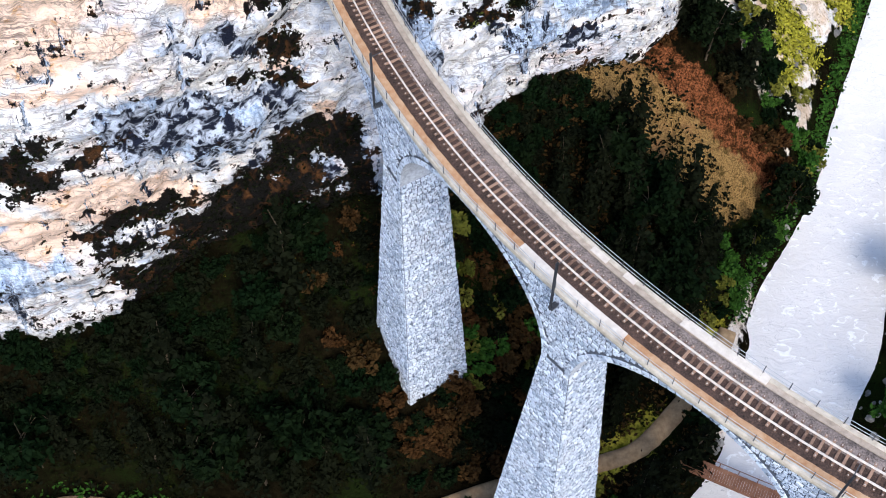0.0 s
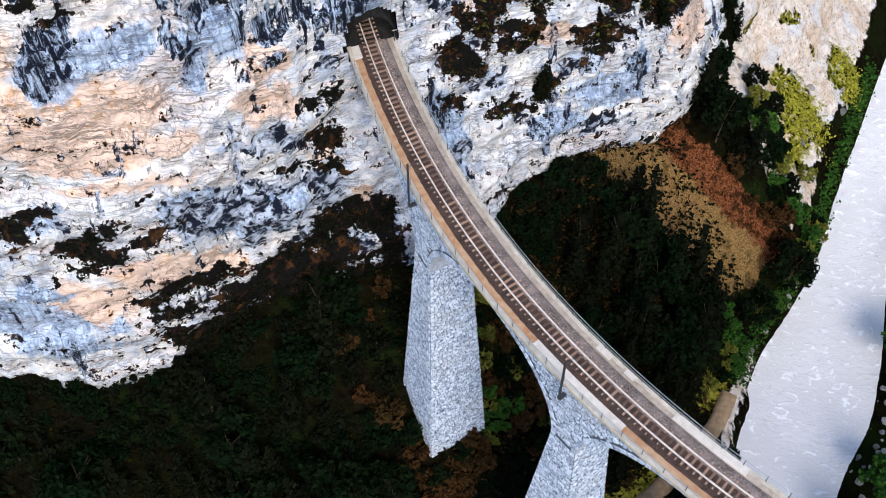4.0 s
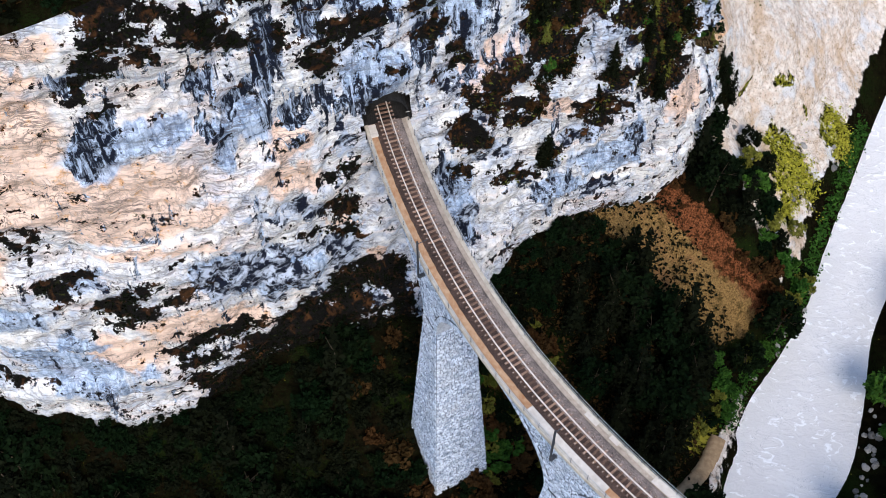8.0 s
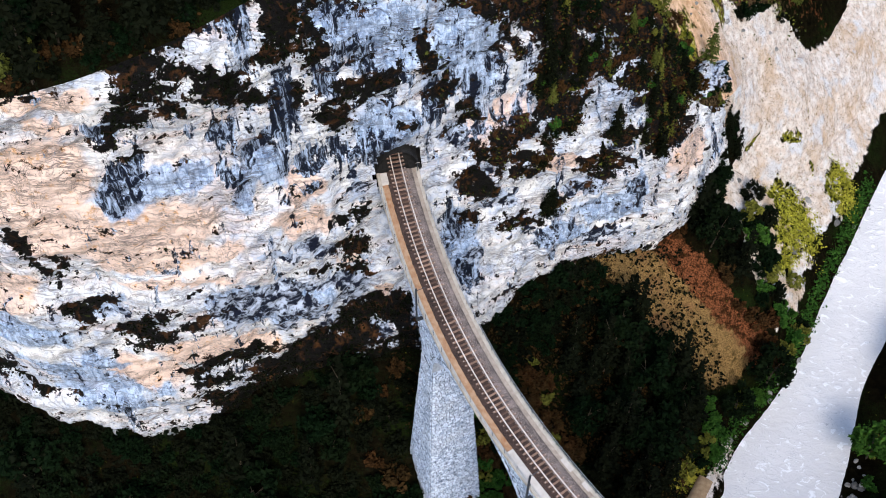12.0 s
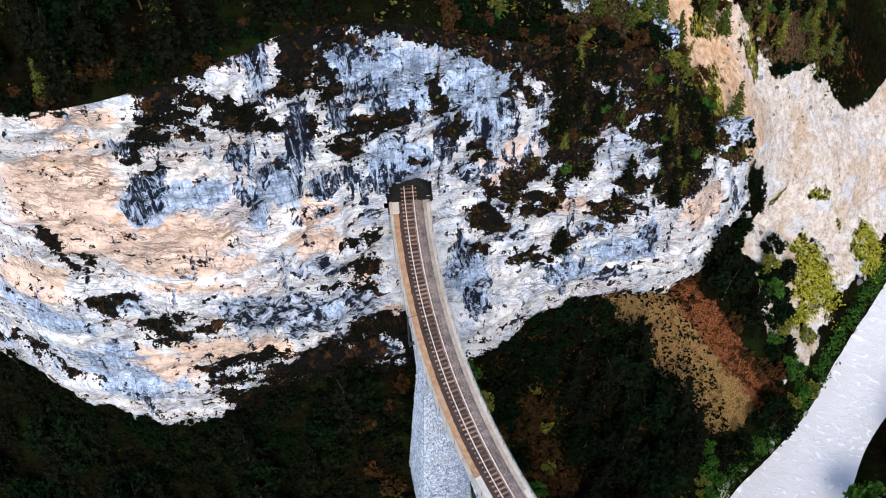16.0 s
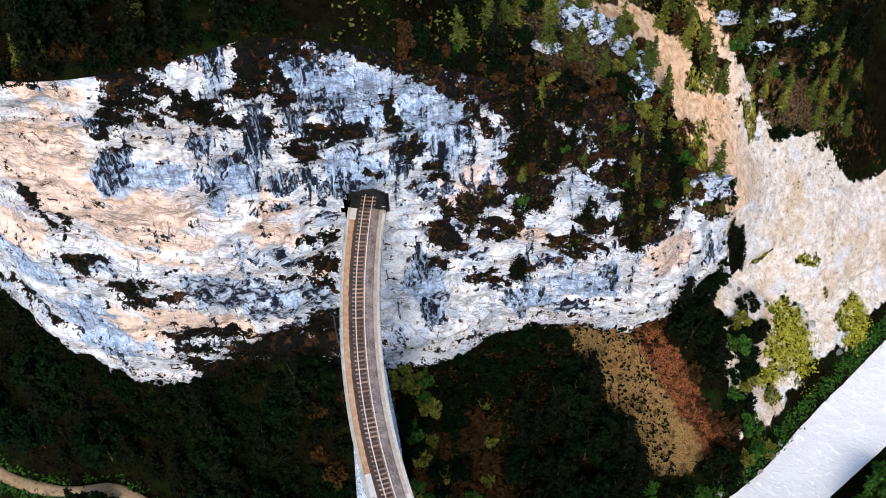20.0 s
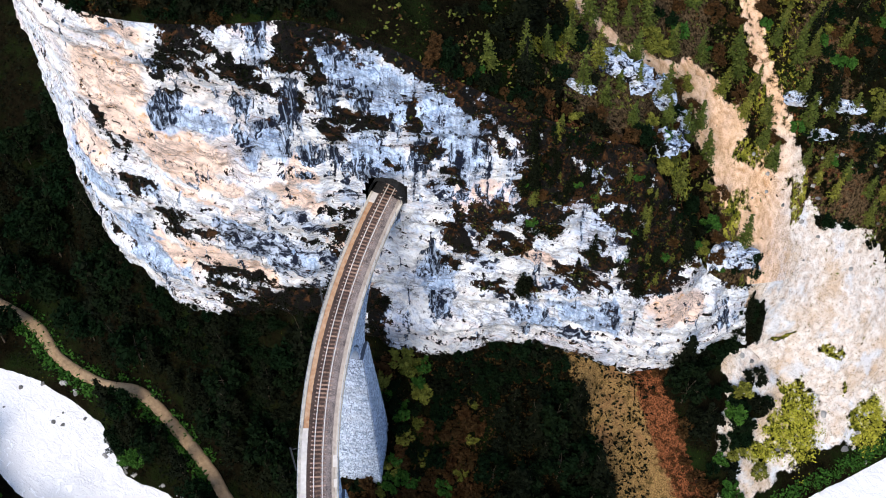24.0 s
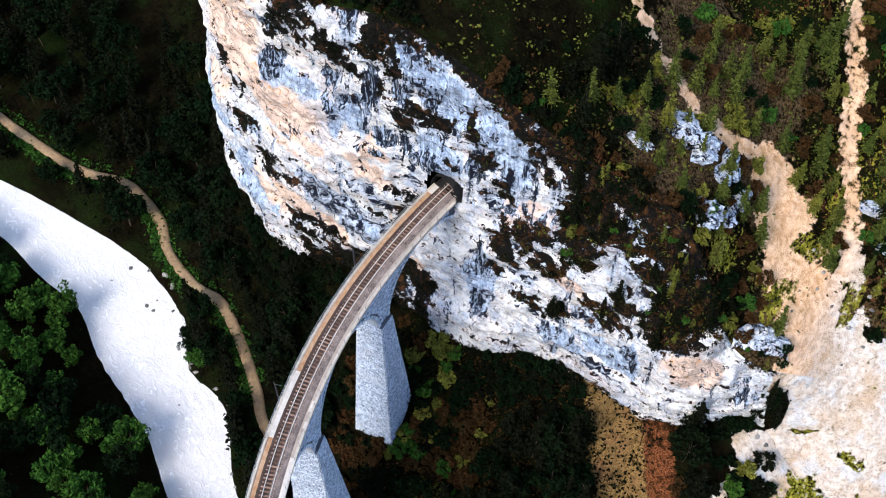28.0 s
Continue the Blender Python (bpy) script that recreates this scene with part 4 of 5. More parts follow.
# spandrel walls, soffits and deck slab
degs = sorted(set(np.round(np.concatenate([np.linspace(D0, D1, 180)] + [c + SPAN_DEG * np.cos(np.linspace(0, np.pi, 33)) for c in CENTRES]), 4)))
degs = [d for d in degs if D0 <= d <= D1]


def wall_strip(r, name, label):
    verts, faces = [], []
    for d in degs:
        lo = arch_z(d) or SPRING_Z
        verts += [on_arc(r, d, lo), on_arc(r, d, DECK_Z - 0.15)]
    for i in range(len(degs) - 1):
        faces.append((2 * i, 2 * i + 2, 2 * i + 3, 2 * i + 1))
    return place(name, mesh_of(name, verts, faces, M_MORTAR), viaduct, label)


wall_out = wall_strip(R_OUT - 0.35, "spandrel_wall", "rubble masonry spandrel wall")
wall_in = wall_strip(R_IN + 0.35, "spandrel_wall", "rubble masonry spandrel wall")
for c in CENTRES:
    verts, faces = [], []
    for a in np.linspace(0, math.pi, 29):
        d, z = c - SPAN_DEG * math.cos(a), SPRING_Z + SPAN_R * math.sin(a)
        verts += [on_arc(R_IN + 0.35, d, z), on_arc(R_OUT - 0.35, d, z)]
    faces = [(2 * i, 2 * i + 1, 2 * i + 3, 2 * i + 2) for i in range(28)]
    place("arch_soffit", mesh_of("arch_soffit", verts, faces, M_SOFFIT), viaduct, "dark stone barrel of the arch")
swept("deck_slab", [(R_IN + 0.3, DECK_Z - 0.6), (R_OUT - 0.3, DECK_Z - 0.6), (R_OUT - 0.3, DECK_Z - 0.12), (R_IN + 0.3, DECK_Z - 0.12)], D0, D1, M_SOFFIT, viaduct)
swept("outer_coping", [(R_OUT - 1.15, DECK_Z - 0.14), (R_OUT + 0.05, DECK_Z - 0.36), (R_OUT + 0.12, DECK_Z - 0.1), (R_OUT + 0.06, DECK_Z + 0.16), (R_OUT - 0.28, DECK_Z + 0.18), (R_OUT - 0.32, DECK_Z + 0.02)], D0, D1, M_COPING, viaduct, "pale stone coping of the outer edge")
swept("inner_coping", [(R_IN + 0.3, DECK_Z + 0.02), (R_IN + 0.26, DECK_Z + 0.16), (R_IN - 0.08, DECK_Z + 0.14), (R_IN - 0.12, DECK_Z - 0.12), (R_IN - 0.05, DECK_Z - 0.36), (R_IN + 0.5, DECK_Z - 0.14)], D0, D1, M_COPING, viaduct, "pale stone coping of the inner edge")


# piers
def pier_half(z, base_z):
    """Half sizes of a pier at a height: outwards, inwards, along the line."""
    d = SPRING_Z - z
    return R_OUT - 0.35 - R_MID + 0.04 * d, R_MID - 94.35 + 0.04 * d, PITCH * radians(1) * R_MID / 2 - SPAN_R + 0.066 * d


def pier_point(deg, u, v, z):
    """u outwards and v along the line, in metres from the pier's axis."""
    o = on_arc(R_MID + u, deg, z)
    a = radians(deg)
    return (o[0] + v * math.sin(a), o[1] - v * math.cos(a), z)




def stone_box(a, b, c, d, out, lift, verts, faces):
    """One block: a raised, chamfered face on the quad a b c d."""
    base = len(verts)
    m = [sum(p[k] for p in (a, b, c, d)) / 4 for k in range(3)]
    for p in (a, b, c, d):
        verts.append(p)
    for p in (a, b, c, d):
        verts.append(tuple(p[k] + (m[k] - p[k]) * 0.16 + out[k] * lift for k in range(3)))
    for i in range(4):
        j = (i + 1) % 4
        faces.append((base + i, base + j, base + 4 + j, base + 4 + i))
    faces.append((base + 4, base + 5, base + 6, base + 7))


def courses(lo, hi, width, rng, keep, height=(0.26, 0.40), length=(0.28, 0.66), gap=0.055):
    """Blocks of a wall as rectangles (x0, x1, z0, z1); width gives the wall's ends at a height."""
    z = lo
    while z < hi - 0.15:
        h = min(rng.uniform(*height), hi - z)
        x0, x1 = width(z + h / 2)
        x = x0
        while x < x1 - 0.12:
            ln = rng.uniform(*length)
            if x1 - x - ln < 0.3:
                ln = x1 - x
            if keep(x + ln / 2, z + h / 2):
                yield x + gap / 2, x + ln - gap / 2, z + gap / 2, z + h - gap / 2
            x += ln
        z += h


rng = random.Random(5)
PIER_OBS = []
for k, deg in enumerate(PIERS):
    px, py, _ = on_arc(R_MID, deg, 0)
    gz = [float(ground_z(*plan_sw(px + dx, py + dy))) for dx in (-5, 0, 5) for dy in (-5, 0, 5)]
    base = min(gz) - 1.5
    verts, faces = [], []
    for z in (base, SPRING_Z):
        o, i, t = pier_half(z, base)
        verts += [pier_point(deg, o, t, z), pier_point(deg, o, -t, z), pier_point(deg, -i, -t, z), pier_point(deg, -i, t, z)]
    faces = [(0, 1, 5, 4), (1, 2, 6, 5), (2, 3, 7, 6), (3, 0, 4, 7), (4, 5, 6, 7)]
    pier = place("pier", mesh_of("pier", verts, faces, M_MORTAR), viaduct, "tall tapering pier of blue-grey rubble stone")
    PIER_OBS.append((pier, deg, base))
    if k > 3:
        continue
    verts, faces = [], []
    a = radians(deg)
    eo, et = (-math.cos(a), -math.sin(a), 0), (math.sin(a), -math.cos(a), 0)
    top = 48.3 if k < 2 else SPRING_Z
    for face in ("outer", "front", "inner"):
        def ends(z):
            o, i, t = pier_half(z, base)
            return (-t, t) if face != "front" else (-i, o)

        for x0, x1, z0, z1 in courses(base + 0.8, top if face != "inner" else SPRING_Z, ends, rng, lambda x, z: True):
            quad = []
            for x, z in ((x0, z0), (x1, z0), (x1, z1), (x0, z1)):
                o, i, t = pier_half(z, base)
                quad.append(pier_point(deg, o, x, z) if face == "outer" else pier_point(deg, -i, -x, z) if face == "inner" else pier_point(deg, x, t, z))
            out = eo if face == "outer" else tuple(-c for c in eo) if face == "inner" else et
            stone_box(*quad, out, rng.uniform(0.04, 0.15), verts, faces)
    tagged(place("rubble_facing", mesh_of("rubble_facing", verts, faces, M_STONE), pier), "coursed rubble blocks with deep joints", kind="stuff")


# facing of the spandrel walls, cut along the arches
def spandrel_facing(r, wall, sign, a, b):
    verts, faces = [], []
    scale = math.degrees(1 / R_MID)

    def keep(x, z):
        lo = max(arch_z((x + e) * scale) or SPRING_Z for e in (-0.45, 0, 0.45))
        return z - 0.25 > lo + 0.5

    for x0, x1, z0, z1 in courses(SPRING_Z, DECK_Z - 0.4, lambda z: (a / scale, b / scale), rng, keep):
        quad = [on_arc(r, x * scale, z) for x, z in ((x0, z0), (x1, z0), (x1, z1), (x0, z1))]
        c = radians((x0 + x1) / 2 * scale)
        stone_box(*quad, (-sign * math.cos(c), -sign * math.sin(c), 0), rng.uniform(0.04, 0.12), verts, faces)
    tagged(place("rubble_facing", mesh_of("rubble_facing", verts, faces, M_STONE), wall), "coursed rubble blocks with deep joints", kind="stuff")


spandrel_facing(R_OUT - 0.35, wall_out, 1, D0 + 1, 78)
spandrel_facing(R_IN + 0.35, wall_in, -1, D0 + 1, 78)
for r, wall, sign in ((R_OUT - 0.35, wall_out, 1), (R_IN + 0.35, wall_in, -1)):
    for c in CENTRES[:4]:
        n = 44
        for i in range(n):
            a0, a1 = math.pi * (i + 0.04) / n, math.pi * (i + 0.96) / n
            verts, faces = [], []
            quad = []
            for a, q in ((a0, SPAN_R), (a1, SPAN_R), (a1, SPAN_R + 0.55), (a0, SPAN_R + 0.55)):
                quad.append(on_arc(r, c - SPAN_DEG / SPAN_R * q * math.cos(a), SPRING_Z + q * math.sin(a)))
            g = radians(c)
            stone_box(*quad, (-sign * math.cos(g), -sign * math.sin(g), 0), 0.07, verts, faces)
            place("voussoir", mesh_of("voussoir", verts, faces, M_BLOCK), wall)

# surfaces of the deck
swept("outer_walkway", [(98.05, DECK_Z - 0.1), (R_OUT - 0.3, DECK_Z - 0.1), (R_OUT - 0.3, DECK_Z + 0.06), (98.05, DECK_Z + 0.1)], D0, D1, M_SOIL, viaduct, "orange grit strip beside the track")
swept("inner_walkway", [(R_IN + 0.24, DECK_Z - 0.1), (95.15, DECK_Z - 0.1), (95.15, DECK_Z + 0.1), (R_IN + 0.24, DECK_Z + 0.08)], D0, D1, M_WALK, viaduct, "grey-tan walkway slab")


def ballast(name, sec, mat, label):
    degs = np.linspace(D0, D1, 900)
    verts = []
    for d in degs:
        for r, z in sec:
            x, y, _ = on_arc(r, d, 0)
            verts.append((x, y, DECK_Z + z + 0.035 * float(vnoise(x * 3.1, y * 3.1, 0.5))))
    me = mesh_of(name, verts, grid_faces(len(degs), len(sec)), mat, True)
    return tagged(place(name, me), label, "ballast", kind="stuff")


ballast("ballast_shoulder", [(r, z) for r, z in zip(np.linspace(95.13, 96.4, 8), (0.0, 0.12, 0.16, 0.18, 0.2, 0.21, 0.2, 0.19))], M_BALLAST, "grey crushed-stone ballast shoulder beside the track")
ballast("ballast_bed", [(r, z) for r, z in zip(np.linspace(96.38, 98.18, 11), (0.19, 0.18, 0.16, 0.15, 0.15, 0.16, 0.18, 0.19, 0.17, 0.14, 0.03))], M_BALLAST_RED, "rust-brown crushed-stone ballast under the track")

# track
track = tagged(empty("railway_track"), "single metre-gauge track with tan sleepers and worn rails", "railway track")
for r in (96.2, 97.2):
    z = DECK_Z + 0.24
    swept("rail", [(r - 0.06, z), (r + 0.06, z), (r + 0.06, z + 0.02), (r + 0.012, z + 0.04), (r + 0.012, z + 0.1), (r + 0.036, z + 0.11), (r + 0.036, z + 0.15), (r - 0.036, z + 0.15), (r - 0.036, z + 0.11), (r - 0.012, z + 0.1), (r - 0.012, z + 0.04), (r - 0.06, z + 0.02)], D0 - 8, D1, M_RAIL, track, step=0.4)
bm = bmesh.new()
bmesh.ops.create_cube(bm, size=1)
for v in bm.verts:
    v.co = (v.co.x * 1.86, v.co.y * (0.23 if v.co.z < 0 else 0.19), v.co.z * 0.13)
bmesh.ops.bevel(bm, geom=bm.edges[:], offset=0.012, segments=1, affect="EDGES")
sleeper_me = bpy.data.meshes.new("sleeper")
bm.to_mesh(sleeper_me)
bm.free()
sleeper_me.materials.append(M_SLEEPER)
bm = bmesh.new()
bmesh.ops.create_cube(bm, size=1, matrix=Matrix.Diagonal((0.09, 0.08, 0.05, 1)))
clip_me = bpy.data.meshes.new("fastening")
bm.to_mesh(clip_me)
bm.free()
clip_me.materials.append(M_CLIP)
step = math.degrees(0.56 / R_MID)
d = D0 - 7
while d < D1:
    ob = place("sleeper", sleeper_me, track)
    ob.matrix_world = arc_frame(d, 96.7, DECK_Z + 0.175) @ pose(0, 0, 0, 0, 0, rng.uniform(-1.2, 1.2))
    for x in (-0.82, 0.82):
        c = place("fastening", clip_me, ob, "pale rail fastening")
        c.location = (x, 0, 0.075)
    d += step


# railings
def railing(r, label, h=1.0):
    ob = tagged(empty("railing", Matrix.Translation(on_arc(r, D0, DECK_Z))), label, "railing", "railings of the viaduct")
    inv = ob.matrix_world.inverted()
    for z in (0.55, h):
        degs = np.linspace(D0 + 1.6, D1, 160)
        ring = [(r + 0.024 * math.cos(a), DECK_Z + z + 0.024 * math.sin(a)) for a in np.linspace(0, 2 * math.pi, 6, endpoint=False)]
        v, f = sweep(ring, degs)
        rail = place("top_rail" if z == h else "middle_rail", mesh_of("rail_tube", v, f, M_RAILING), ob)
        rail.matrix_parent_inverse = inv
    bm = bmesh.new()
    bmesh.ops.create_cone(bm, segments=6, radius1=0.035, radius2=0.03, depth=h + 0.12, cap_ends=True, matrix=Matrix.Translation((0, 0, (h + 0.12) / 2 - 0.12)))
    me = bpy.data.meshes.new("post")
    bm.to_mesh(me)
    bm.free()
    me.materials.append(M_STEEL)
    d = D0 + 1.6
    while d < D1:
        p = place("post", me, ob)
        p.matrix_parent_inverse = inv
        p.matrix_basis = arc_frame(d, r, DECK_Z + 0.1)
        d += math.degrees(2.0 / R_MID)


railing(R_OUT + 0.0, "thin galvanised tube railing along the outer edge")
railing(R_IN + 0.0, "thin galvanised tube railing along the inner edge")


# catenary masts on brackets beside the piers
def mast(deg):
    ob = tagged(empty("catenary_mast", arc_frame(deg, R_OUT + 0.5, DECK_Z - 1.9)), "dark steel catenary mast bracketed to the pier top", "mast", "masts on the viaduct")
    bm = bmesh.new()
    for x, w, d_ in ((-0.07, 0.02, 0.14), (0.07, 0.02, 0.14), (0, 0.14, 0.02)):
        bmesh.ops.create_cube(bm, size=1, matrix=Matrix.Translation((x, 0, 3.1)) @ Matrix.Diagonal((w, d_, 6.2, 1)))
    part("pole", bm, M_STEEL, ob)
    bm = bmesh.new()
    bmesh.ops.create_cube(bm, size=1, matrix=Matrix.Translation((-0.32, 0, 0.08)) @ Matrix.Diagonal((0.7, 0.42, 0.16, 1)))
    bmesh.ops.bevel(bm, geom=bm.edges[:], offset=0.03, segments=1, affect="EDGES")
    part("bracket", bm, M_STEEL, ob, "dark steel bracket at the foot")
    bm = bmesh.new()
    bmesh.ops.create_cone(bm, segments=8, radius1=0.04, radius2=0.03, depth=1.1, cap_ends=True, matrix=Matrix.Translation((-0.5, 0, 5.8)) @ pose(0, 0, 0, 0, -84, 0))
    part("arm", bm, M_STEEL, ob)
    return ob


for deg in PIERS[:4]:
    mast(deg - 0.38)

# tunnel behind the portal, its inner darkness put into the rock colour
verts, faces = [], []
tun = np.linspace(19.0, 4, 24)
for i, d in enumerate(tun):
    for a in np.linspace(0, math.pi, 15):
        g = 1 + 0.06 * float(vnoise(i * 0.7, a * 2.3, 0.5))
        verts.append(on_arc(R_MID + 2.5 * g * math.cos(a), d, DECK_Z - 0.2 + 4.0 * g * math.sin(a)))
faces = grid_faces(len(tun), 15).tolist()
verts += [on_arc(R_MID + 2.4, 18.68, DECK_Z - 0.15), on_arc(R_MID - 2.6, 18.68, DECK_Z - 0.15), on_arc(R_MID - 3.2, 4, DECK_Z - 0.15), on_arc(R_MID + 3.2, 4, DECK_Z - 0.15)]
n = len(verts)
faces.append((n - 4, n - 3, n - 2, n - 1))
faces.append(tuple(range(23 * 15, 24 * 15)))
tagged(place("tunnel", mesh_of("tunnel", verts, faces, M_TUNNEL_SHADE)), "rock tunnel bored into the cliff, its inner shade painted near black", "tunnel", kind="structure")

# white board beside the portal
board = tagged(empty("marker_board", arc_frame(19.0, 94.55, DECK_Z + 0.08)), "small white marker board on a post at the tunnel", "sign")
bm = bmesh.new()
bmesh.ops.create_cone(bm, segments=6, radius1=0.04, radius2=0.04, depth=1.5, cap_ends=True, matrix=Matrix.Translation((0, 0, 0.75)))
part("post", bm, M_STEEL, board)
bm = bmesh.new()
bmesh.ops.create_cube(bm, size=1, matrix=Matrix.Translation((0, -0.05, 1.5)) @ pose(0, 0, 0, 35, 0, 0) @ Matrix.Diagonal((0.5, 0.04, 0.34, 1)))
bmesh.ops.bevel(bm, geom=bm.edges[:], offset=0.012, segments=1, affect="EDGES")
part("plate", bm, M_WHITE, board)

# pale cable-duct covers and cover slabs on the deck
for r0, r1, a, b in ((98.05, 98.72, 39.3, 45.0), (94.35, 95.1, 46.2, 50.3), (94.5, 95.0, 41.3, 42.2), (94.45, 94.9, 43.1, 43.7), (97.95, 98.75, 18.75, 19.7)):
    d = a
    while d < b - 0.1:
        e = min(d + 0.62, b)
        swept("cover_slab", [(r0, DECK_Z + 0.05), (r1, DECK_Z + 0.05), (r1, DECK_Z + 0.15), (r1 - 0.02, DECK_Z + 0.17), (r0 + 0.02, DECK_Z + 0.17), (r0, DECK_Z + 0.15)], d + 0.004, e - 0.004, M_WHITE, viaduct, "pale concrete cover slab", step=0.3)
        d = e

# ---- plants ----
def leaf_quads(centres, size, rs, droop=0.0, flat=0.5):
    """A quad at each centre, turned at random."""
    n = len(centres)
    a = rs.normal(size=(n, 3))
    a[:, 2] *= flat
    a[:, 2] -= droop
    a /= np.linalg.norm(a, axis=1, keepdims=True) + 1e-9
    b = np.cross(a, rs.normal(size=(n, 3)))
    b /= np.linalg.norm(b, axis=1, keepdims=True) + 1e-9
    sz = (np.asarray(size) * rs.uniform(0.6, 1.3, n))[:, None]
    a, b = a * sz, b * sz * 0.62
    v = np.stack([centres - a - b * 0.4, centres + a * 0.2 - b, centres + a * 1.1, centres + a * 0.1 + b], 1).reshape(-1, 3)
    return v, np.arange(4 * n).reshape(n, 4)


def conifer_crown(h, r, rs):
    pts, sizes = [], []
    z = 0.13 * h
    while z < h * 0.97:
        reach = r * (1 - z / h) ** 0.75 + 0.12
        for k in range(max(4, int(9 * (1 - z / h)) + 4)):
            a, ln = rs.uniform(0, 2 * np.pi), reach * rs.uniform(0.6, 1.15)
            m = max(2, int(ln / 0.32))
            for f in np.linspace(0.25, 1, m):
                pts.append((ln * f * math.cos(a) + rs.normal() * 0.1, ln * f * math.sin(a) + rs.normal() * 0.1, z - 0.32 * ln * f * f + rs.normal() * 0.08))
                sizes.append(0.42 * (1.15 - 0.5 * f))
        z += h * 0.052
    pts.append((0, 0, h))
    sizes.append(0.3)
    return leaf_quads(np.array(pts), sizes, rs, 0.25, 0.35)


def broad_crown(h, r, rs, clumps=24, leaves=46, size=0.34):
    pts = []
    for k in range(clumps):
        d = rs.normal(size=3)
        d /= np.linalg.norm(d)
        q = rs.uniform(0.45, 1.0)
        c = np.array((d[0] * r * q, d[1] * r * q, h * 0.64 + d[2] * h * 0.33 * q))
        e = rs.normal(size=(leaves, 3))
        e /= np.linalg.norm(e, axis=1, keepdims=True)
        pts.append(c + e * rs.uniform(0.55, 1.0, (leaves, 1)) * rs.uniform(0.22, 0.42) * r)
    pts = np.concatenate(pts)
    return leaf_quads(pts, np.full(len(pts), size), rs)


def trunk_mesh(h, r0, rs, limbs):
    bm = bmesh.new()
    prev = Vector((0, 0, -0.6))
    for i in range(4):
        nxt = Vector((rs.normal() * 0.12 * i, rs.normal() * 0.12 * i, h * (i + 1) / 4.0 * 0.94))
        d = nxt - prev
        m = Matrix.Translation((prev + nxt) / 2) @ d.to_track_quat("Z", "Y").to_matrix().to_4x4()
        bmesh.ops.create_cone(bm, segments=6, radius1=r0 * (1 - i / 4.4), radius2=r0 * (1 - (i + 1) / 4.4), depth=d.length, cap_ends=False, matrix=m)
        prev = nxt
    for k in range(limbs):
        a, z = rs.uniform(0, 2 * np.pi), h * rs.uniform(0.3, 0.7)
        d = Vector((math.cos(a), math.sin(a), rs.uniform(0.3, 0.9))) * h * 0.25
        m = Matrix.Translation(Vector((0, 0, z)) + d / 2) @ d.to_track_quat("Z", "Y").to_matrix().to_4x4()
        bmesh.ops.create_cone(bm, segments=5, radius1=r0 * 0.4, radius2=r0 * 0.1, depth=d.length, cap_ends=False, matrix=m)
    me = bpy.data.meshes.new("trunk")
    bm.to_mesh(me)
    bm.free()
    me.materials.append(M_BARK)
    return me


def tree_kind(name, crowns, mats, label, category, group):
    """Trees to copy: one for each shape and leaf colour."""
    out = []
    for (v, f), trunk in crowns:
        for mat in mats:
            out.append((name, trunk, mesh_of("crown", v, f, mat), label, category, group))
    return out


RS = np.random.RandomState(11)
CON = [(conifer_crown(h, r, RS), trunk_mesh(h, 0.16, RS, 0)) for h, r in ((11.0, 2.3), (9.0, 2.1), (12.5, 2.5))]
BRO = [(broad_crown(h, r, RS), trunk_mesh(h * 0.85, 0.16, RS, 5)) for h, r in ((8.0, 3.0), (6.5, 2.7), (9.5, 3.3))]
BUSH = [(broad_crown(h, r, RS, 12, 40, 0.24), trunk_mesh(h * 0.7, 0.05, RS, 4)) for h, r in ((2.6, 1.5), (2.0, 1.7))]
KIND = {
    "conifer": tree_kind("conifer", CON, [M_CONIFER_SHADE], "tall green conifer on the gorge slope, forest shade in its colour", "tree", "conifers"),
    "broad": tree_kind("broadleaf_tree", BRO, [M_BROAD_SHADE], "dense green broadleaf tree near the river, forest shade in its colour", "tree", "broadleaf trees"),
    "fresh": tree_kind("broadleaf_tree", BRO, [M_FRESH], "bright green broadleaf tree on the river bank", "tree", "bank trees"),
    "young": tree_kind("young_pine", [((v * 0.62, f), t) for (v, f), t in CON], [M_OLIVE, M_PINE, M_PINE], "small olive-green pine on the hilltop", "tree", "hilltop pines"),
    "spruce": tree_kind("young_spruce", [((v * 0.7, f), t) for (v, f), t in CON], [M_SPRUCE], "mid-green young spruce on the hill above the cliff", "tree", "hilltop spruces"),
    "bush": tree_kind("shrub", BUSH, [M_BROAD_SHADE, M_OLIVE, M_FRESH], "low leafy green shrub on stony ground", "shrub", "shrubs"),
    "scrub": tree_kind("shrub", BUSH, [M_BROAD_SHADE, M_CONIFER_SHADE], "low green shrub under the cliff, shade in its colour", "shrub", "dark shrubs"),
    "russet": tree_kind("shrub", BUSH, [M_RUST], "low russet-brown shrub on the slope", "shrub", "russet shrubs"),
}
for t in KIND["young"]:
    t[1].name = "trunk"


PLANTED, JOINED = {}, {}


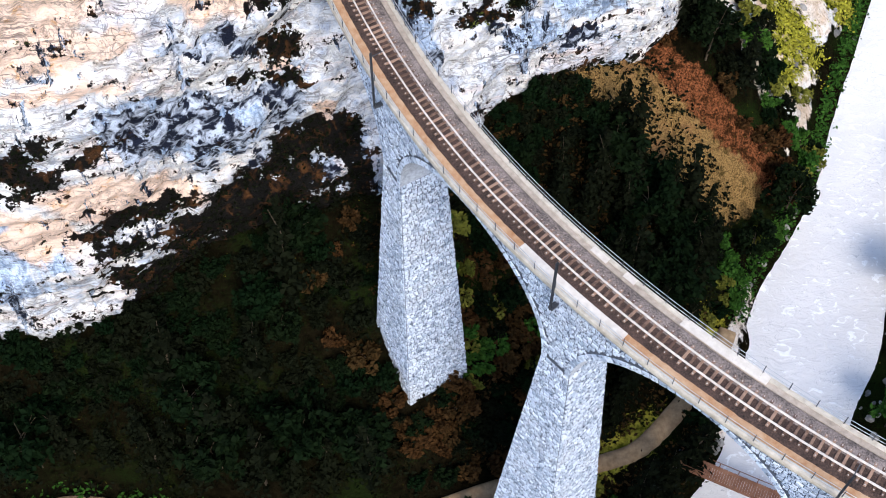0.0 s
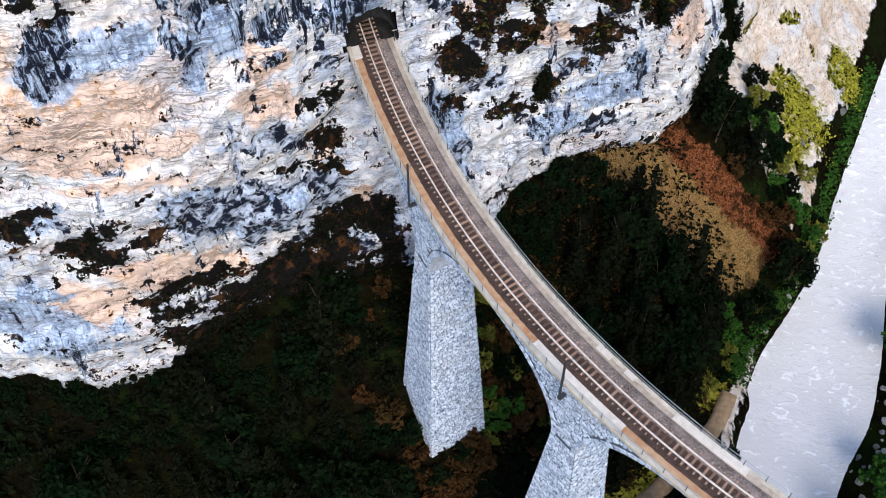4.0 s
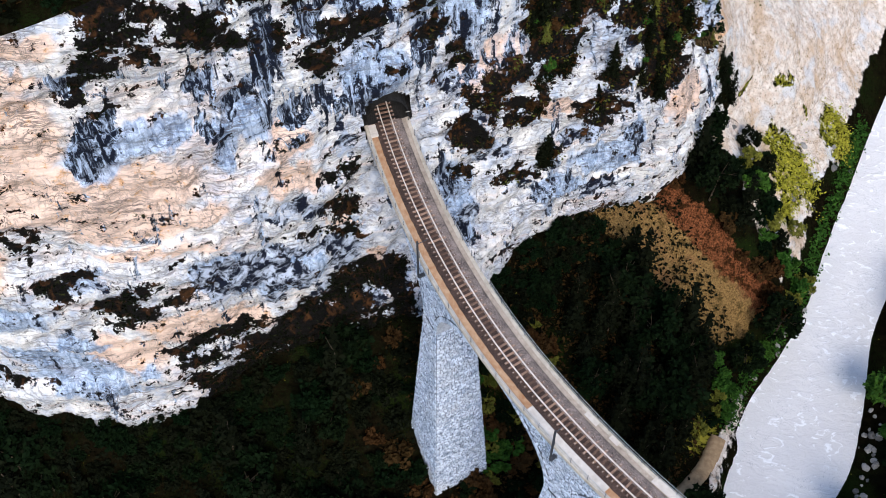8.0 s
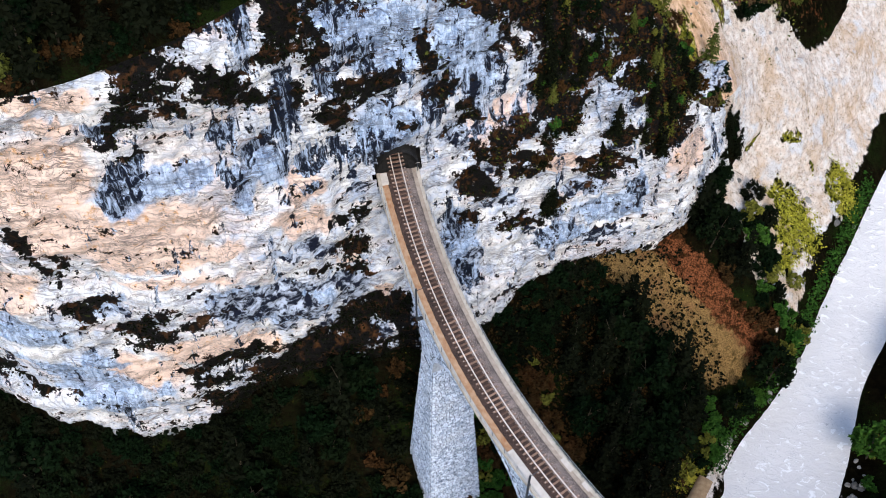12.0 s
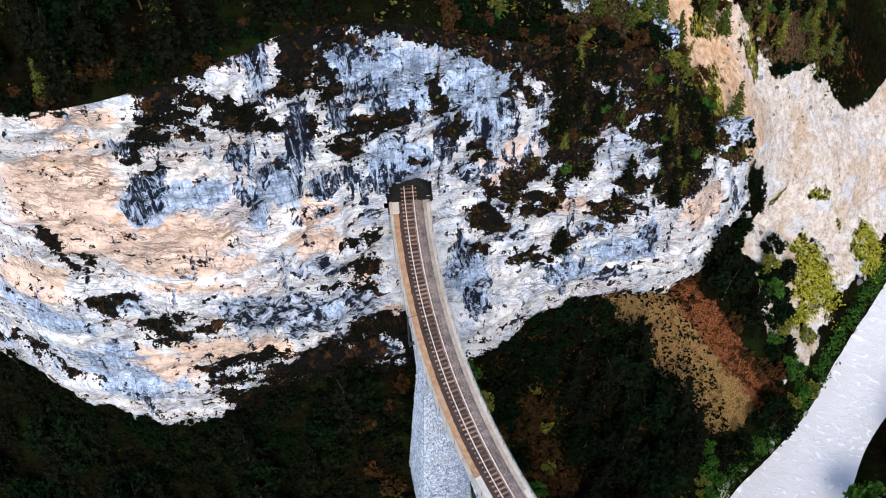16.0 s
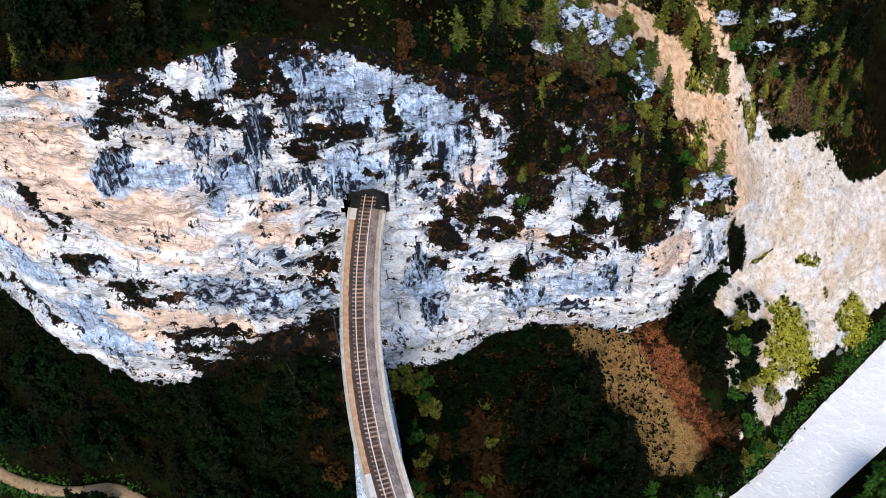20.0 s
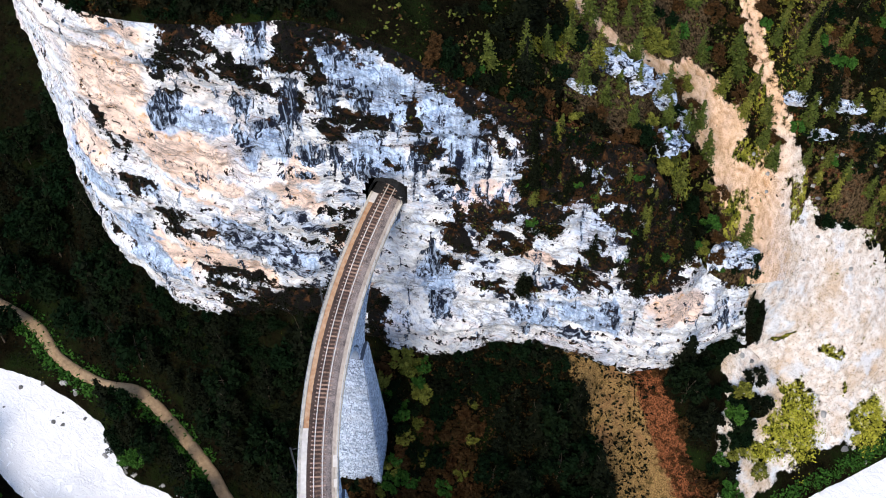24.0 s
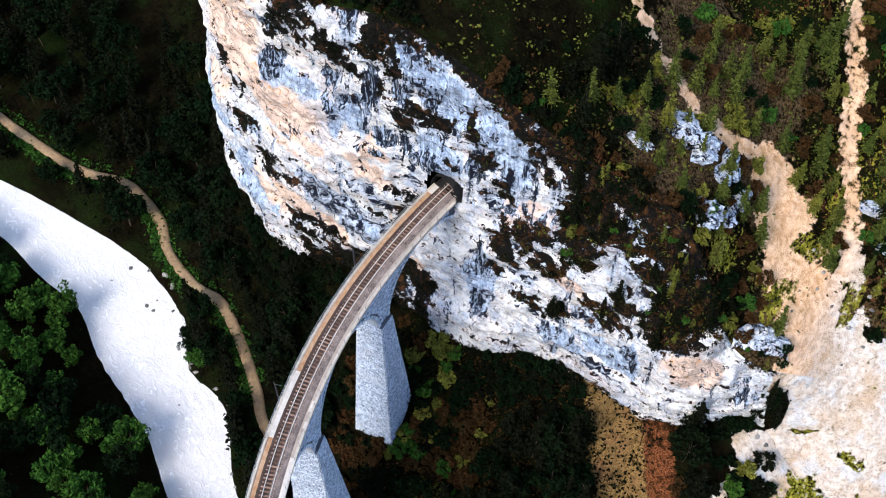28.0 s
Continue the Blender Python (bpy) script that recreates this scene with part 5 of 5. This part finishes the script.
def plant(kind, x, y, z, size, rs):
    """A tree or shrub as a thing of its own; past 300 of a kind it joins the thicket."""
    name, trunk, crown, label, category, group = KIND[kind][rs.randint(len(KIND[kind]))]
    m = pose(x, y, z, rs.normal() * 2, rs.normal() * 2, rs.uniform(0, 360)) @ Matrix.Diagonal((size * rs.uniform(0.88, 1.12), size, size * rs.uniform(0.9, 1.15), 1))
    PLANTED[name] = PLANTED.get(name, 0) + 1
    if PLANTED[name] > 290:
        JOINED.setdefault(crown.materials[0].name, []).append((crown, np.array(m)))
        return
    ob = tagged(new(name), label, category, group)
    ob.matrix_world = m
    small = {"young": 0.62, "spruce": 0.7}.get(kind, 1.0)
    place("trunk", trunk, ob).scale = (small, small, small)
    place("crown", crown, ob)


def far_from_way(x, y, d):
    return float(np.min((WAY[:, 0] - x) ** 2 + (WAY[:, 1] - y) ** 2)) > d * d


def off_line(x, y, z, d=4.5):
    """Not in a pier, and not under the deck's edge with a crown that would touch it."""
    r = math.hypot(x - TRACK_C[0], y - TRACK_C[1])
    if abs(r - R_MID) < d + 3.5:
        a = math.degrees(math.atan2(TRACK_C[1] - y, TRACK_C[0] - x))
        if any(abs(a - p) * 1.69 < d + 4.0 for p in PIERS):
            return False
        return z < 38
    return True


def scatter(n, s_range, w_of, choose, z_of, gap, seed, size):
    """Tries n places; choose(s, w) names the kind, or None."""
    rs = np.random.RandomState(seed)
    taken = []
    for _ in range(n):
        s = rs.uniform(*s_range)
        lo, hi = w_of(s)
        if hi <= lo:
            continue
        w = rs.uniform(lo, hi)
        kind = choose(s, w, rs)
        if kind is None:
            continue
        x, y = world_xy(s, w)
        g = gap * (0.45 if kind in ("bush", "russet", "scrub") else 1.0)
        if any((x - a) ** 2 + (y - b) ** 2 < g * max(g, c) for a, b, c in taken):
            continue
        z = float(z_of(s, w))
        if not far_from_way(x, y, 2.2 if kind in ("bush", "russet", "scrub") else 3.5) or not off_line(x, y, z, 1.0 if kind in ("bush", "russet", "scrub") else 5.5):
            continue
        taken.append((x, y, g))
        plant(kind, x, y, z - 0.15, size * rs.uniform(0.72, 1.25), rs)


def on_slope(s, w, rs):
    d = w - bank_far(s)
    axis = float(scree_axis(w))
    if float(gully(s, w)) > 0.55:
        return rs.choice(["conifer", "broad", "conifer", "scrub"]) if s < 84 else rs.choice(["scrub", "bush", "scrub"])
    if -8.5 < s - axis < 9 and w > 43:
        return "russet" if rs.rand() < 0.12 and s > axis + 4 else None
    if 37 < s < 60 and w > foot_w(s) - 6:
        return "scrub"
    if s < 14 and w > foot_w(s) - 6.5:
        return "scrub" if rs.rand() < 0.8 else None
    if s > 81:
        return rs.choice(["bush", "bush", "scrub"]) if rs.rand() < (0.05 if d > 2.5 else 0.7) else None
    if 57 < s < 81 and d < 6:
        return rs.choice(["fresh", "bush", "broad", "bush"])
    if 56 < s < 64 and d < 7:
        return None
    if 20 < s < 37 and w < 62:
        return rs.choice(["scrub", "russet", "bush", "bush", "broad"] if s > 30 else ["scrub", "scrub", "broad", "russet"]) if rs.rand() < 0.75 else None
    if 8 < s < 20 and w > 50:
        return rs.choice(["broad", "scrub", "conifer", "scrub"])
    if 37 < s < 46 and w > 42:
        return rs.choice(["bush", "russet", "bush", "russet"])
    if s > 37:
        return rs.choice(["conifer", "conifer", "conifer", "broad"]) if s > 43 or w < 52 else rs.choice(["bush", "russet", "bush"])
    return rs.choice(["conifer", "conifer", "broad"])


scatter(3200, (-20, 92), lambda s: (bank_far(s) + (1.2 if s > 20 else 3.5), foot_w(s) - 0.6), on_slope, ground_z, 2.5, 21, 1.0)
scatter(420, (-115, -20), lambda s: (bank_far(s) + 3.5, min(foot_w(s) - 1, bank_far(s) + 45)), lambda s, w, rs: rs.choice(["conifer", "broad"]), ground_z, 3.6, 22, 1.05)
scatter(420, (-110, 12), lambda s: (bank_near(s) - 42, bank_near(s) - 1.5), lambda s, w, rs: rs.choice(["broad", "fresh", "fresh"]) if w > bank_near(s) - 30 or rs.rand() < 0.6 else None, ground_z, 3.3, 23, 0.92)
scatter(90, (58, 118), lambda s: (bank_near(s) - 14, bank_near(s) - 1.0), lambda s, w, rs: rs.choice(["bush", "fresh", "bush"]), ground_z, 3.0, 24, 0.9)


def on_hill(s, w, rs):
    d = w - top_w(s)
    if any(float(line_gap(s, w, line, wide)) < 1.15 for line, wide in TRACKS):
        return None
    if s > 92 and w < 84:
        return rs.choice(["bush", "scrub", "young"]) if rs.rand() < (0.2 if d > 4 else 0.06) else None
    if s < 24:
        return rs.choice(["conifer", "young", "conifer", "broad"])
    if d < 3.5:
        return rs.choice(["bush", "scrub", "young", "russet"])
    if s < 58:
        return rs.choice(["conifer", "spruce", "spruce", "young", "scrub"])
    return rs.choice(["young", "spruce", "spruce", "bush", "spruce", "russet"])


scatter(260, (-20, 50), lambda s: (top_w(s) + 0.1, top_w(s) + 2.2), lambda s, w, rs: rs.choice(["scrub", "scrub", "russet", "young"]), upland_z, 1.6, 27, 0.6)
scatter(700, (92, 118), lambda s: (max(top_w(s) + 0.6, 85), top_w(s) + 50), lambda s, w, rs: None if any(float(line_gap(s, w, line, wide)) < 1.15 for line, wide in TRACKS) or w < 88 else rs.choice(["conifer", "young", "scrub"]), upland_z, 2.6, 26, 0.8)
scatter(3400, (-45, 112), lambda s: (top_w(s) + 0.6, top_w(s) + 62), on_hill, upland_z, 2.4, 25, 0.85)

# bushes that lean over the water at the river's bend
for s, w in ((-15.2, 54.2), (-13.6, 52.6), (-16.2, 56.5), (-11.5, 52.4)):
    plant("fresh" if s > -15 else "broad", *world_xy(s, w), float(ground_z(s, w)) - 0.15, 0.55, np.random.RandomState(int(-s * 10)))

# low growth on the ledges of the cliff and on the slopes, too fine to count
rs = np.random.RandomState(31)


def tufts(name, centres, size, mat, label, leaves=9, spread=0.5):
    pts = np.repeat(centres, leaves, 0) + rs.normal(size=(len(centres) * leaves, 3)) * (spread, spread, spread * 0.6)
    v, f = leaf_quads(pts, np.full(len(pts), size), rs)
    tagged(place(name, mesh_of(name, v, f, mat)), label, "undergrowth", kind="stuff")


ok = (CLIFF_VEG_SHADE > 0.72) & (CLIFF_S > -20) & (CLIFF_S < 92)
at = np.argwhere(ok)
at = at[rs.permutation(len(at))[:2600]]
spots = CLIFF_P[at[:, 0], at[:, 1]] + CLIFF_N[at[:, 0], at[:, 1]] * 0.1
# small trees that stand on the ledges of the steep end of the cliff
for i, j in np.argwhere((CLIFF_VEG_SHADE > 0.7) & (CLIFF_S > 49) & (CLIFF_S < 90))[rs.permutation(int(((CLIFF_VEG_SHADE > 0.7) & (CLIFF_S > 49) & (CLIFF_S < 90)).sum()))[:150]]:
    x, y, z = CLIFF_P[i, j]
    if z > 40:
        plant(rs.choice(["conifer", "conifer", "young", "scrub", "russet", "bush"]), x, y, z - 0.4, rs.uniform(0.28, 0.55), rs)
# dark bushes at the head of the gully beside the nose
CLIFF_W = -0.6 * CLIFF_P[..., 0] + 0.8 * CLIFF_P[..., 1]
head = np.argwhere((gully(CLIFF_S, CLIFF_W) > 0.3) & (CLIFF_S > 84) & (CLIFF_S < 90))
for i, j in head[rs.permutation(len(head))[:26]]:
    x, y, z = CLIFF_P[i, j]
    plant(rs.choice(["scrub", "scrub", "conifer"]), x, y, z - 0.3, rs.uniform(0.3, 0.6), rs)
left = CLIFF_S[at[:, 0], at[:, 1]] < 33
spots = np.concatenate([spots[left], spots[~left]])
many = int(left.sum())
tufts("ledge_growth", spots[:many + 500], 0.2, M_CONIFER_SHADE, "shrubs and moss clinging to the rock ledges, shade in their colour", 7, 0.4)
tufts("ledge_grass", spots[many + 500:many + 700], 0.2, M_PINE, "olive grass tufts on the rock ledges", 6, 0.35)
tufts("ledge_bramble", spots[many + 1000:], 0.18, M_RUST, "russet brambles on the rock ledges", 8, 0.45)


def ground_spots(n, s_range, w_of, z_of, seed):
    r = np.random.RandomState(seed)
    s = r.uniform(*s_range, n)
    lo, hi = w_of(s)
    w = lo + (hi - lo) * r.rand(n)
    x, y = world_xy(s, w)
    keep = np.array([far_from_way(a, b, 2.0) for a, b in zip(x, y)])
    for line, wide in TRACKS:
        keep &= (line_gap(s, w, line, wide) > 1.2) | (r.rand(n) < 0.12)
    return np.stack([x, y, z_of(s, w) + 0.15], 1)[keep]


tufts("undergrowth", ground_spots(5200, (-60, 72), lambda s: (bank_far(s) + 0.8, foot_w(s)), ground_z, 41), 0.3, M_CONIFER_SHADE, "undergrowth between the trees, their shade in its colour", 6, 0.6)
tufts("brown_undergrowth", ground_spots(2600, (26, 60), lambda s: (bank_far(s) + 0.8, foot_w(s)), ground_z, 42), 0.26, M_RUST, "brown bracken and litter on the slope", 6, 0.6)
tufts("hill_scrub", ground_spots(1500, (-40, 112), lambda s: (top_w(s), top_w(s) + 60), upland_z, 43), 0.26, M_RUST, "brown scrub and dead wood on the hill", 6, 0.7)
tufts("hill_grass", ground_spots(1800, (30, 112), lambda s: (top_w(s), top_w(s) + 60), upland_z, 44), 0.26, M_PINE, "olive grass tufts on the hill", 6, 0.5)
near_way = WAY[(WAY_S > -140) & (WAY_S < 2)]
side_at = near_way[rs.randint(len(near_way), size=1500)] + rs.normal(size=(1500, 2)) * 0.5 + (np.where(rs.rand(1500, 1) < 0.2, 1, -1) * UN * 2.2)
side_s, side_w = plan_sw(side_at[:, 0], side_at[:, 1])
tufts("verge_grass", np.column_stack([side_at, ground_z(side_s, side_w) + 0.15]), 0.3, M_FRESH, "green grass along the footpath", 6, 0.4)
rs_m = np.random.RandomState(61)
spots_m = np.array([(ca + ra * u * math.cos(radians(tl)) - rb * v * math.sin(radians(tl)), cb + ra * u * math.sin(radians(tl)) + rb * v * math.cos(radians(tl)))
                    for ca, cb, ra, rb, tl in MEADOWS if ca > 88 and cb < 68 for u, v in rs_m.normal(size=(int(8 * ra * rb), 2)) * 0.45])
spots_m = spots_m[(spots_m[:, 1] < foot_w(spots_m[:, 0])) & (spots_m[:, 1] > bank_far(spots_m[:, 0]) + 0.5)]
mx, my = world_xy(spots_m[:, 0], spots_m[:, 1])
tufts("meadow_grass", np.column_stack([mx, my, ground_z(spots_m[:, 0], spots_m[:, 1]) + 0.12]), 0.22, M_MEADOW, "yellow-green grass tufts on the stony slope", 6, 0.45)
tufts("shore_grass", ground_spots(900, (57, 118), lambda s: (bank_far(s) + 0.3, bank_far(s) + 2.4), ground_z, 45), 0.25, M_FRESH, "green grass along the shore", 7, 0.5)

for name, items in JOINED.items():
    vs = []
    for crown, m in items:
        co = np.empty(len(crown.vertices) * 3, np.float32)
        crown.vertices.foreach_get("co", co)
        vs.append(co.reshape(-1, 3) @ m[:3, :3].T + m[:3, 3])
    v = np.concatenate(vs)
    tagged(place("thicket", mesh_of("thicket", v, np.arange(len(v)).reshape(-1, 4), bpy.data.materials[name])), "dense thicket of leafy growth away from the line", "thicket", kind="stuff")

# ---- footbridge over the river, beside the viaduct ----
FB0, FB1, FBZ = Vector((20.6, 49.0, 0)), Vector((41.5, 39.0, 0)), 7.6
along = (FB1 - FB0).normalized()
footbridge = tagged(empty("footbridge", Matrix.Translation((FB0.x, FB0.y, FBZ)) @ Matrix.Rotation(math.atan2(along.y, along.x), 4, "Z")), "rust-brown plank footbridge with post railings over the river", "footbridge")
LONG = (FB1 - FB0).length


def box_mesh(name, size, mat, bevel=0.01):
    bm = bmesh.new()
    bmesh.ops.create_cube(bm, size=1, matrix=Matrix.Diagonal((*size, 1)))
    bmesh.ops.bevel(bm, geom=bm.edges[:], offset=bevel, segments=1, affect="EDGES")
    me = bpy.data.meshes.new(name)
    bm.to_mesh(me)
    bm.free()
    me.materials.append(mat)
    return me


plank_me = box_mesh("plank", (0.27, 1.9, 0.06), M_WOOD)
girder_me = box_mesh("girder", (LONG, 0.16, 0.4), M_WOOD)
rail_me = box_mesh("handrail", (LONG, 0.07, 0.09), M_WOOD)
stake_me = box_mesh("post", (0.09, 0.09, 1.2), M_WOOD)
for i in range(int(LONG / 0.29)):
    place("plank", plank_me, footbridge).location = (0.15 + 0.29 * i, rng.uniform(-0.02, 0.02), rng.uniform(-0.008, 0.008))
for side in (-1, 1):
    place("girder", girder_me, footbridge).location = (LONG / 2, side * 0.8, -0.24)
    place("handrail", rail_me, footbridge).location = (LONG / 2, side * 0.93, 1.05)
    for i in range(int(LONG / 2.2) + 1):
        place("post", stake_me, footbridge).location = (0.3 + 2.2 * i, side * 0.93, 0.5)
bm = bmesh.new()
bmesh.ops.create_cube(bm, size=1, matrix=Matrix.Translation((LONG - 0.4, 0, -2.4)) @ Matrix.Diagonal((1.4, 2.6, 4.2, 1)))
bmesh.ops.bevel(bm, geom=bm.edges[:], offset=0.08, segments=1, affect="EDGES")
part("abutment", bm, M_MORTAR, footbridge, "grey stone abutment")
bm = bmesh.new()
bmesh.ops.create_cube(bm, size=1, matrix=Matrix.Translation((0.4, 0, -2.4)) @ Matrix.Diagonal((1.4, 2.6, 4.2, 1)))
bmesh.ops.bevel(bm, geom=bm.edges[:], offset=0.08, segments=1, affect="EDGES")
part("abutment", bm, M_MORTAR, footbridge, "grey stone abutment")


# ---- boulders ----
def boulder_mesh(seed):
    bm = bmesh.new()
    bmesh.ops.create_icosphere(bm, subdivisions=2, radius=1)
    for v in bm.verts:
        n = float(fbm(v.co.x * 1.3 + seed * 7.1, v.co.y * 1.3, v.co.z * 1.3, 3))
        v.co *= 1 + 0.35 * n
        v.co.z *= 0.7
    me = bpy.data.meshes.new("boulder")
    bm.to_mesh(me)
    bm.free()
    me.materials.append(M_BOULDER)
    return me


M_BOULDER = mat_plain("boulder", (0.11, 0.105, 0.10), (0.30, 0.285, 0.27), 2.5, bump=0.8, dist=0.1, vary=0.4)
BOULDERS = [boulder_mesh(k) for k in range(4)]


def boulders(n, s_range, w_of, z_of, size, seed, label):
    r = np.random.RandomState(seed)
    for _ in range(n):
        s = r.uniform(*s_range)
        w = r.uniform(*w_of(s))
        x, y = world_xy(s, w)
        if not far_from_way(x, y, 2.0):
            continue
        k = size * r.uniform(0.5, 1.5)
        ob = tagged(new("boulder", BOULDERS[r.randint(4)]), label, "boulder", "boulders")
        ob.matrix_world = pose(x, y, float(z_of(s, w)) + 0.1 * k, 0, 0, r.uniform(0, 360)) @ Matrix.Diagonal((k, k * r.uniform(0.7, 1.2), k * r.uniform(0.7, 1.1), 1))


boulders(34, (66, 84), lambda s: (bank_near(s) - 2.6, bank_near(s) + 0.3), ground_z, 0.45, 51, "rounded grey boulder at the water's edge")
boulders(40, (50, 92), lambda s: (bank_far(s) - 0.4, bank_far(s) + 1.0), ground_z, 0.4, 52, "rounded grey boulder at the water's edge")
boulders(26, (-30, 6), lambda s: (bank_far(s) - 1.2, bank_far(s) + 0.3), ground_z, 0.4, 53, "rounded grey boulder at the water's edge")
boulders(16, (-40, -12), lambda s: (bank_far(s) - 9.0, bank_far(s) - 1.0), lambda s, w: river_z(s) - 0.1, 0.3, 54, "dark wet boulder standing out of the rapids")
boulders(10, (86, 112), lambda s: (foot_w(s) - 12, foot_w(s) - 1), ground_z, 0.4, 55, "pale angular boulder on the bare slope")
boulders(36, (84, 112), lambda s: (top_w(s) + 1, top_w(s) + 16), upland_z, 0.28, 56, "pale angular boulder on the gravel slope")


# ---- bare rock standing out of the hill and the slope ----
def outcrop(s, w, z_of, rs, rw, h, seed, label="jagged blue-white limestone outcrop among the scrub"):
    bm = bmesh.new()
    bmesh.ops.create_icosphere(bm, subdivisions=4, radius=1)
    for v in bm.verts:
        p = v.co.copy()
        n = float(fbm(p.x * 1.6 + seed * 5.3, p.y * 1.6, p.z * 2.2, 4, 0.6))
        v.co = p * (1 + 0.55 * n)
        v.co.x, v.co.y, v.co.z = v.co.x * rs, v.co.y * rw, v.co.z * h
    me = bpy.data.meshes.new("rock_outcrop")
    bm.to_mesh(me)
    bm.free()
    me.materials.append(M_ROCK)
    for key, val in (("blue", 0.6), ("stain", 0.36), ("smut", 0.3), ("veg_shade", 0.22)):
        me.attributes.new(key, "FLOAT", "POINT").data.foreach_set("value", np.full(len(me.vertices), val, np.float32))
    x, y = world_xy(s, w)
    ob = tagged(new("rock_outcrop", me), label, "rock", "rock outcrops")
    ob.matrix_world = pose(x, y, float(z_of(s, w)) + 0.1 * h, 0, 0, 36.9)


for k, (s, w, rs_, rw_, h) in enumerate([(61, 83, 2.4, 1.8, 1.2), (63.6, 82.6, 2.0, 1.8, 1.3), (67.8, 83.7, 1.3, 2.0, 1.2), (66.9, 74.9, 2.0, 1.5, 1.2), (69, 76.8, 1.6, 1.3, 1.0), (70.9, 82, 1.2, 2.0, 1.0), (55.9, 77.1, 1.5, 0.7, 0.8), (81, 73, 2.2, 1.6, 1.2), (79, 71.5, 1.6, 1.6, 1.2), (84, 73.5, 1.3, 1.6, 1.0), (91.4, 94, 1.8, 0.8, 0.9), (98, 94.2, 2.4, 0.7, 0.9), (94.3, 90.9, 1.8, 0.5, 0.7), (102, 93, 1.8, 0.7, 0.8)]):
    outcrop(s, w, upland_z, rs_ * 1.3, rw_ * 1.3, h * 1.1, k)

# ---- blocks of the pier heads, one by one ----
unit = mesh_of("stone", [(-0.5, 0, -0.5), (0.5, 0, -0.5), (0.5, 0, 0.5), (-0.5, 0, 0.5), (-0.42, -1, -0.4), (0.42, -1, -0.4), (0.42, -1, 0.4), (-0.42, -1, 0.4)],
               [(0, 1, 5, 4), (1, 2, 6, 5), (2, 3, 7, 6), (3, 0, 4, 7), (4, 5, 6, 7)], M_BLOCK)
rng = random.Random(8)
for pier, deg, base in PIER_OBS[:2]:
    a = radians(deg)
    eo, et = Vector((-math.cos(a), -math.sin(a), 0)), Vector((math.sin(a), -math.cos(a), 0))
    for face in ("outer", "front"):
        def ends(z):
            o, i, t = pier_half(z, base)
            return (-t, t) if face == "outer" else (-i, o)

        for x0, x1, z0, z1 in courses(48.3, SPRING_Z, ends, rng, lambda x, z: True):
            z, x = (z0 + z1) / 2, (x0 + x1) / 2
            o, i, t = pier_half(z, base)
            c = Vector(pier_point(deg, o, x, z) if face == "outer" else pier_point(deg, x, t, z))
            u, out = (et, eo) if face == "outer" else (eo, et)
            if u.cross(Vector((0, 0, 1))).dot(out) < 0:
                u = -u
            m = Matrix((u, -out, (0, 0, 1))).transposed().to_4x4()
            m.translation = c - out * 0.01
            st = place("stone", unit, pier)
            st.matrix_world = m @ Matrix.Diagonal((x1 - x0, rng.uniform(0.04, 0.15), z1 - z0, 1))
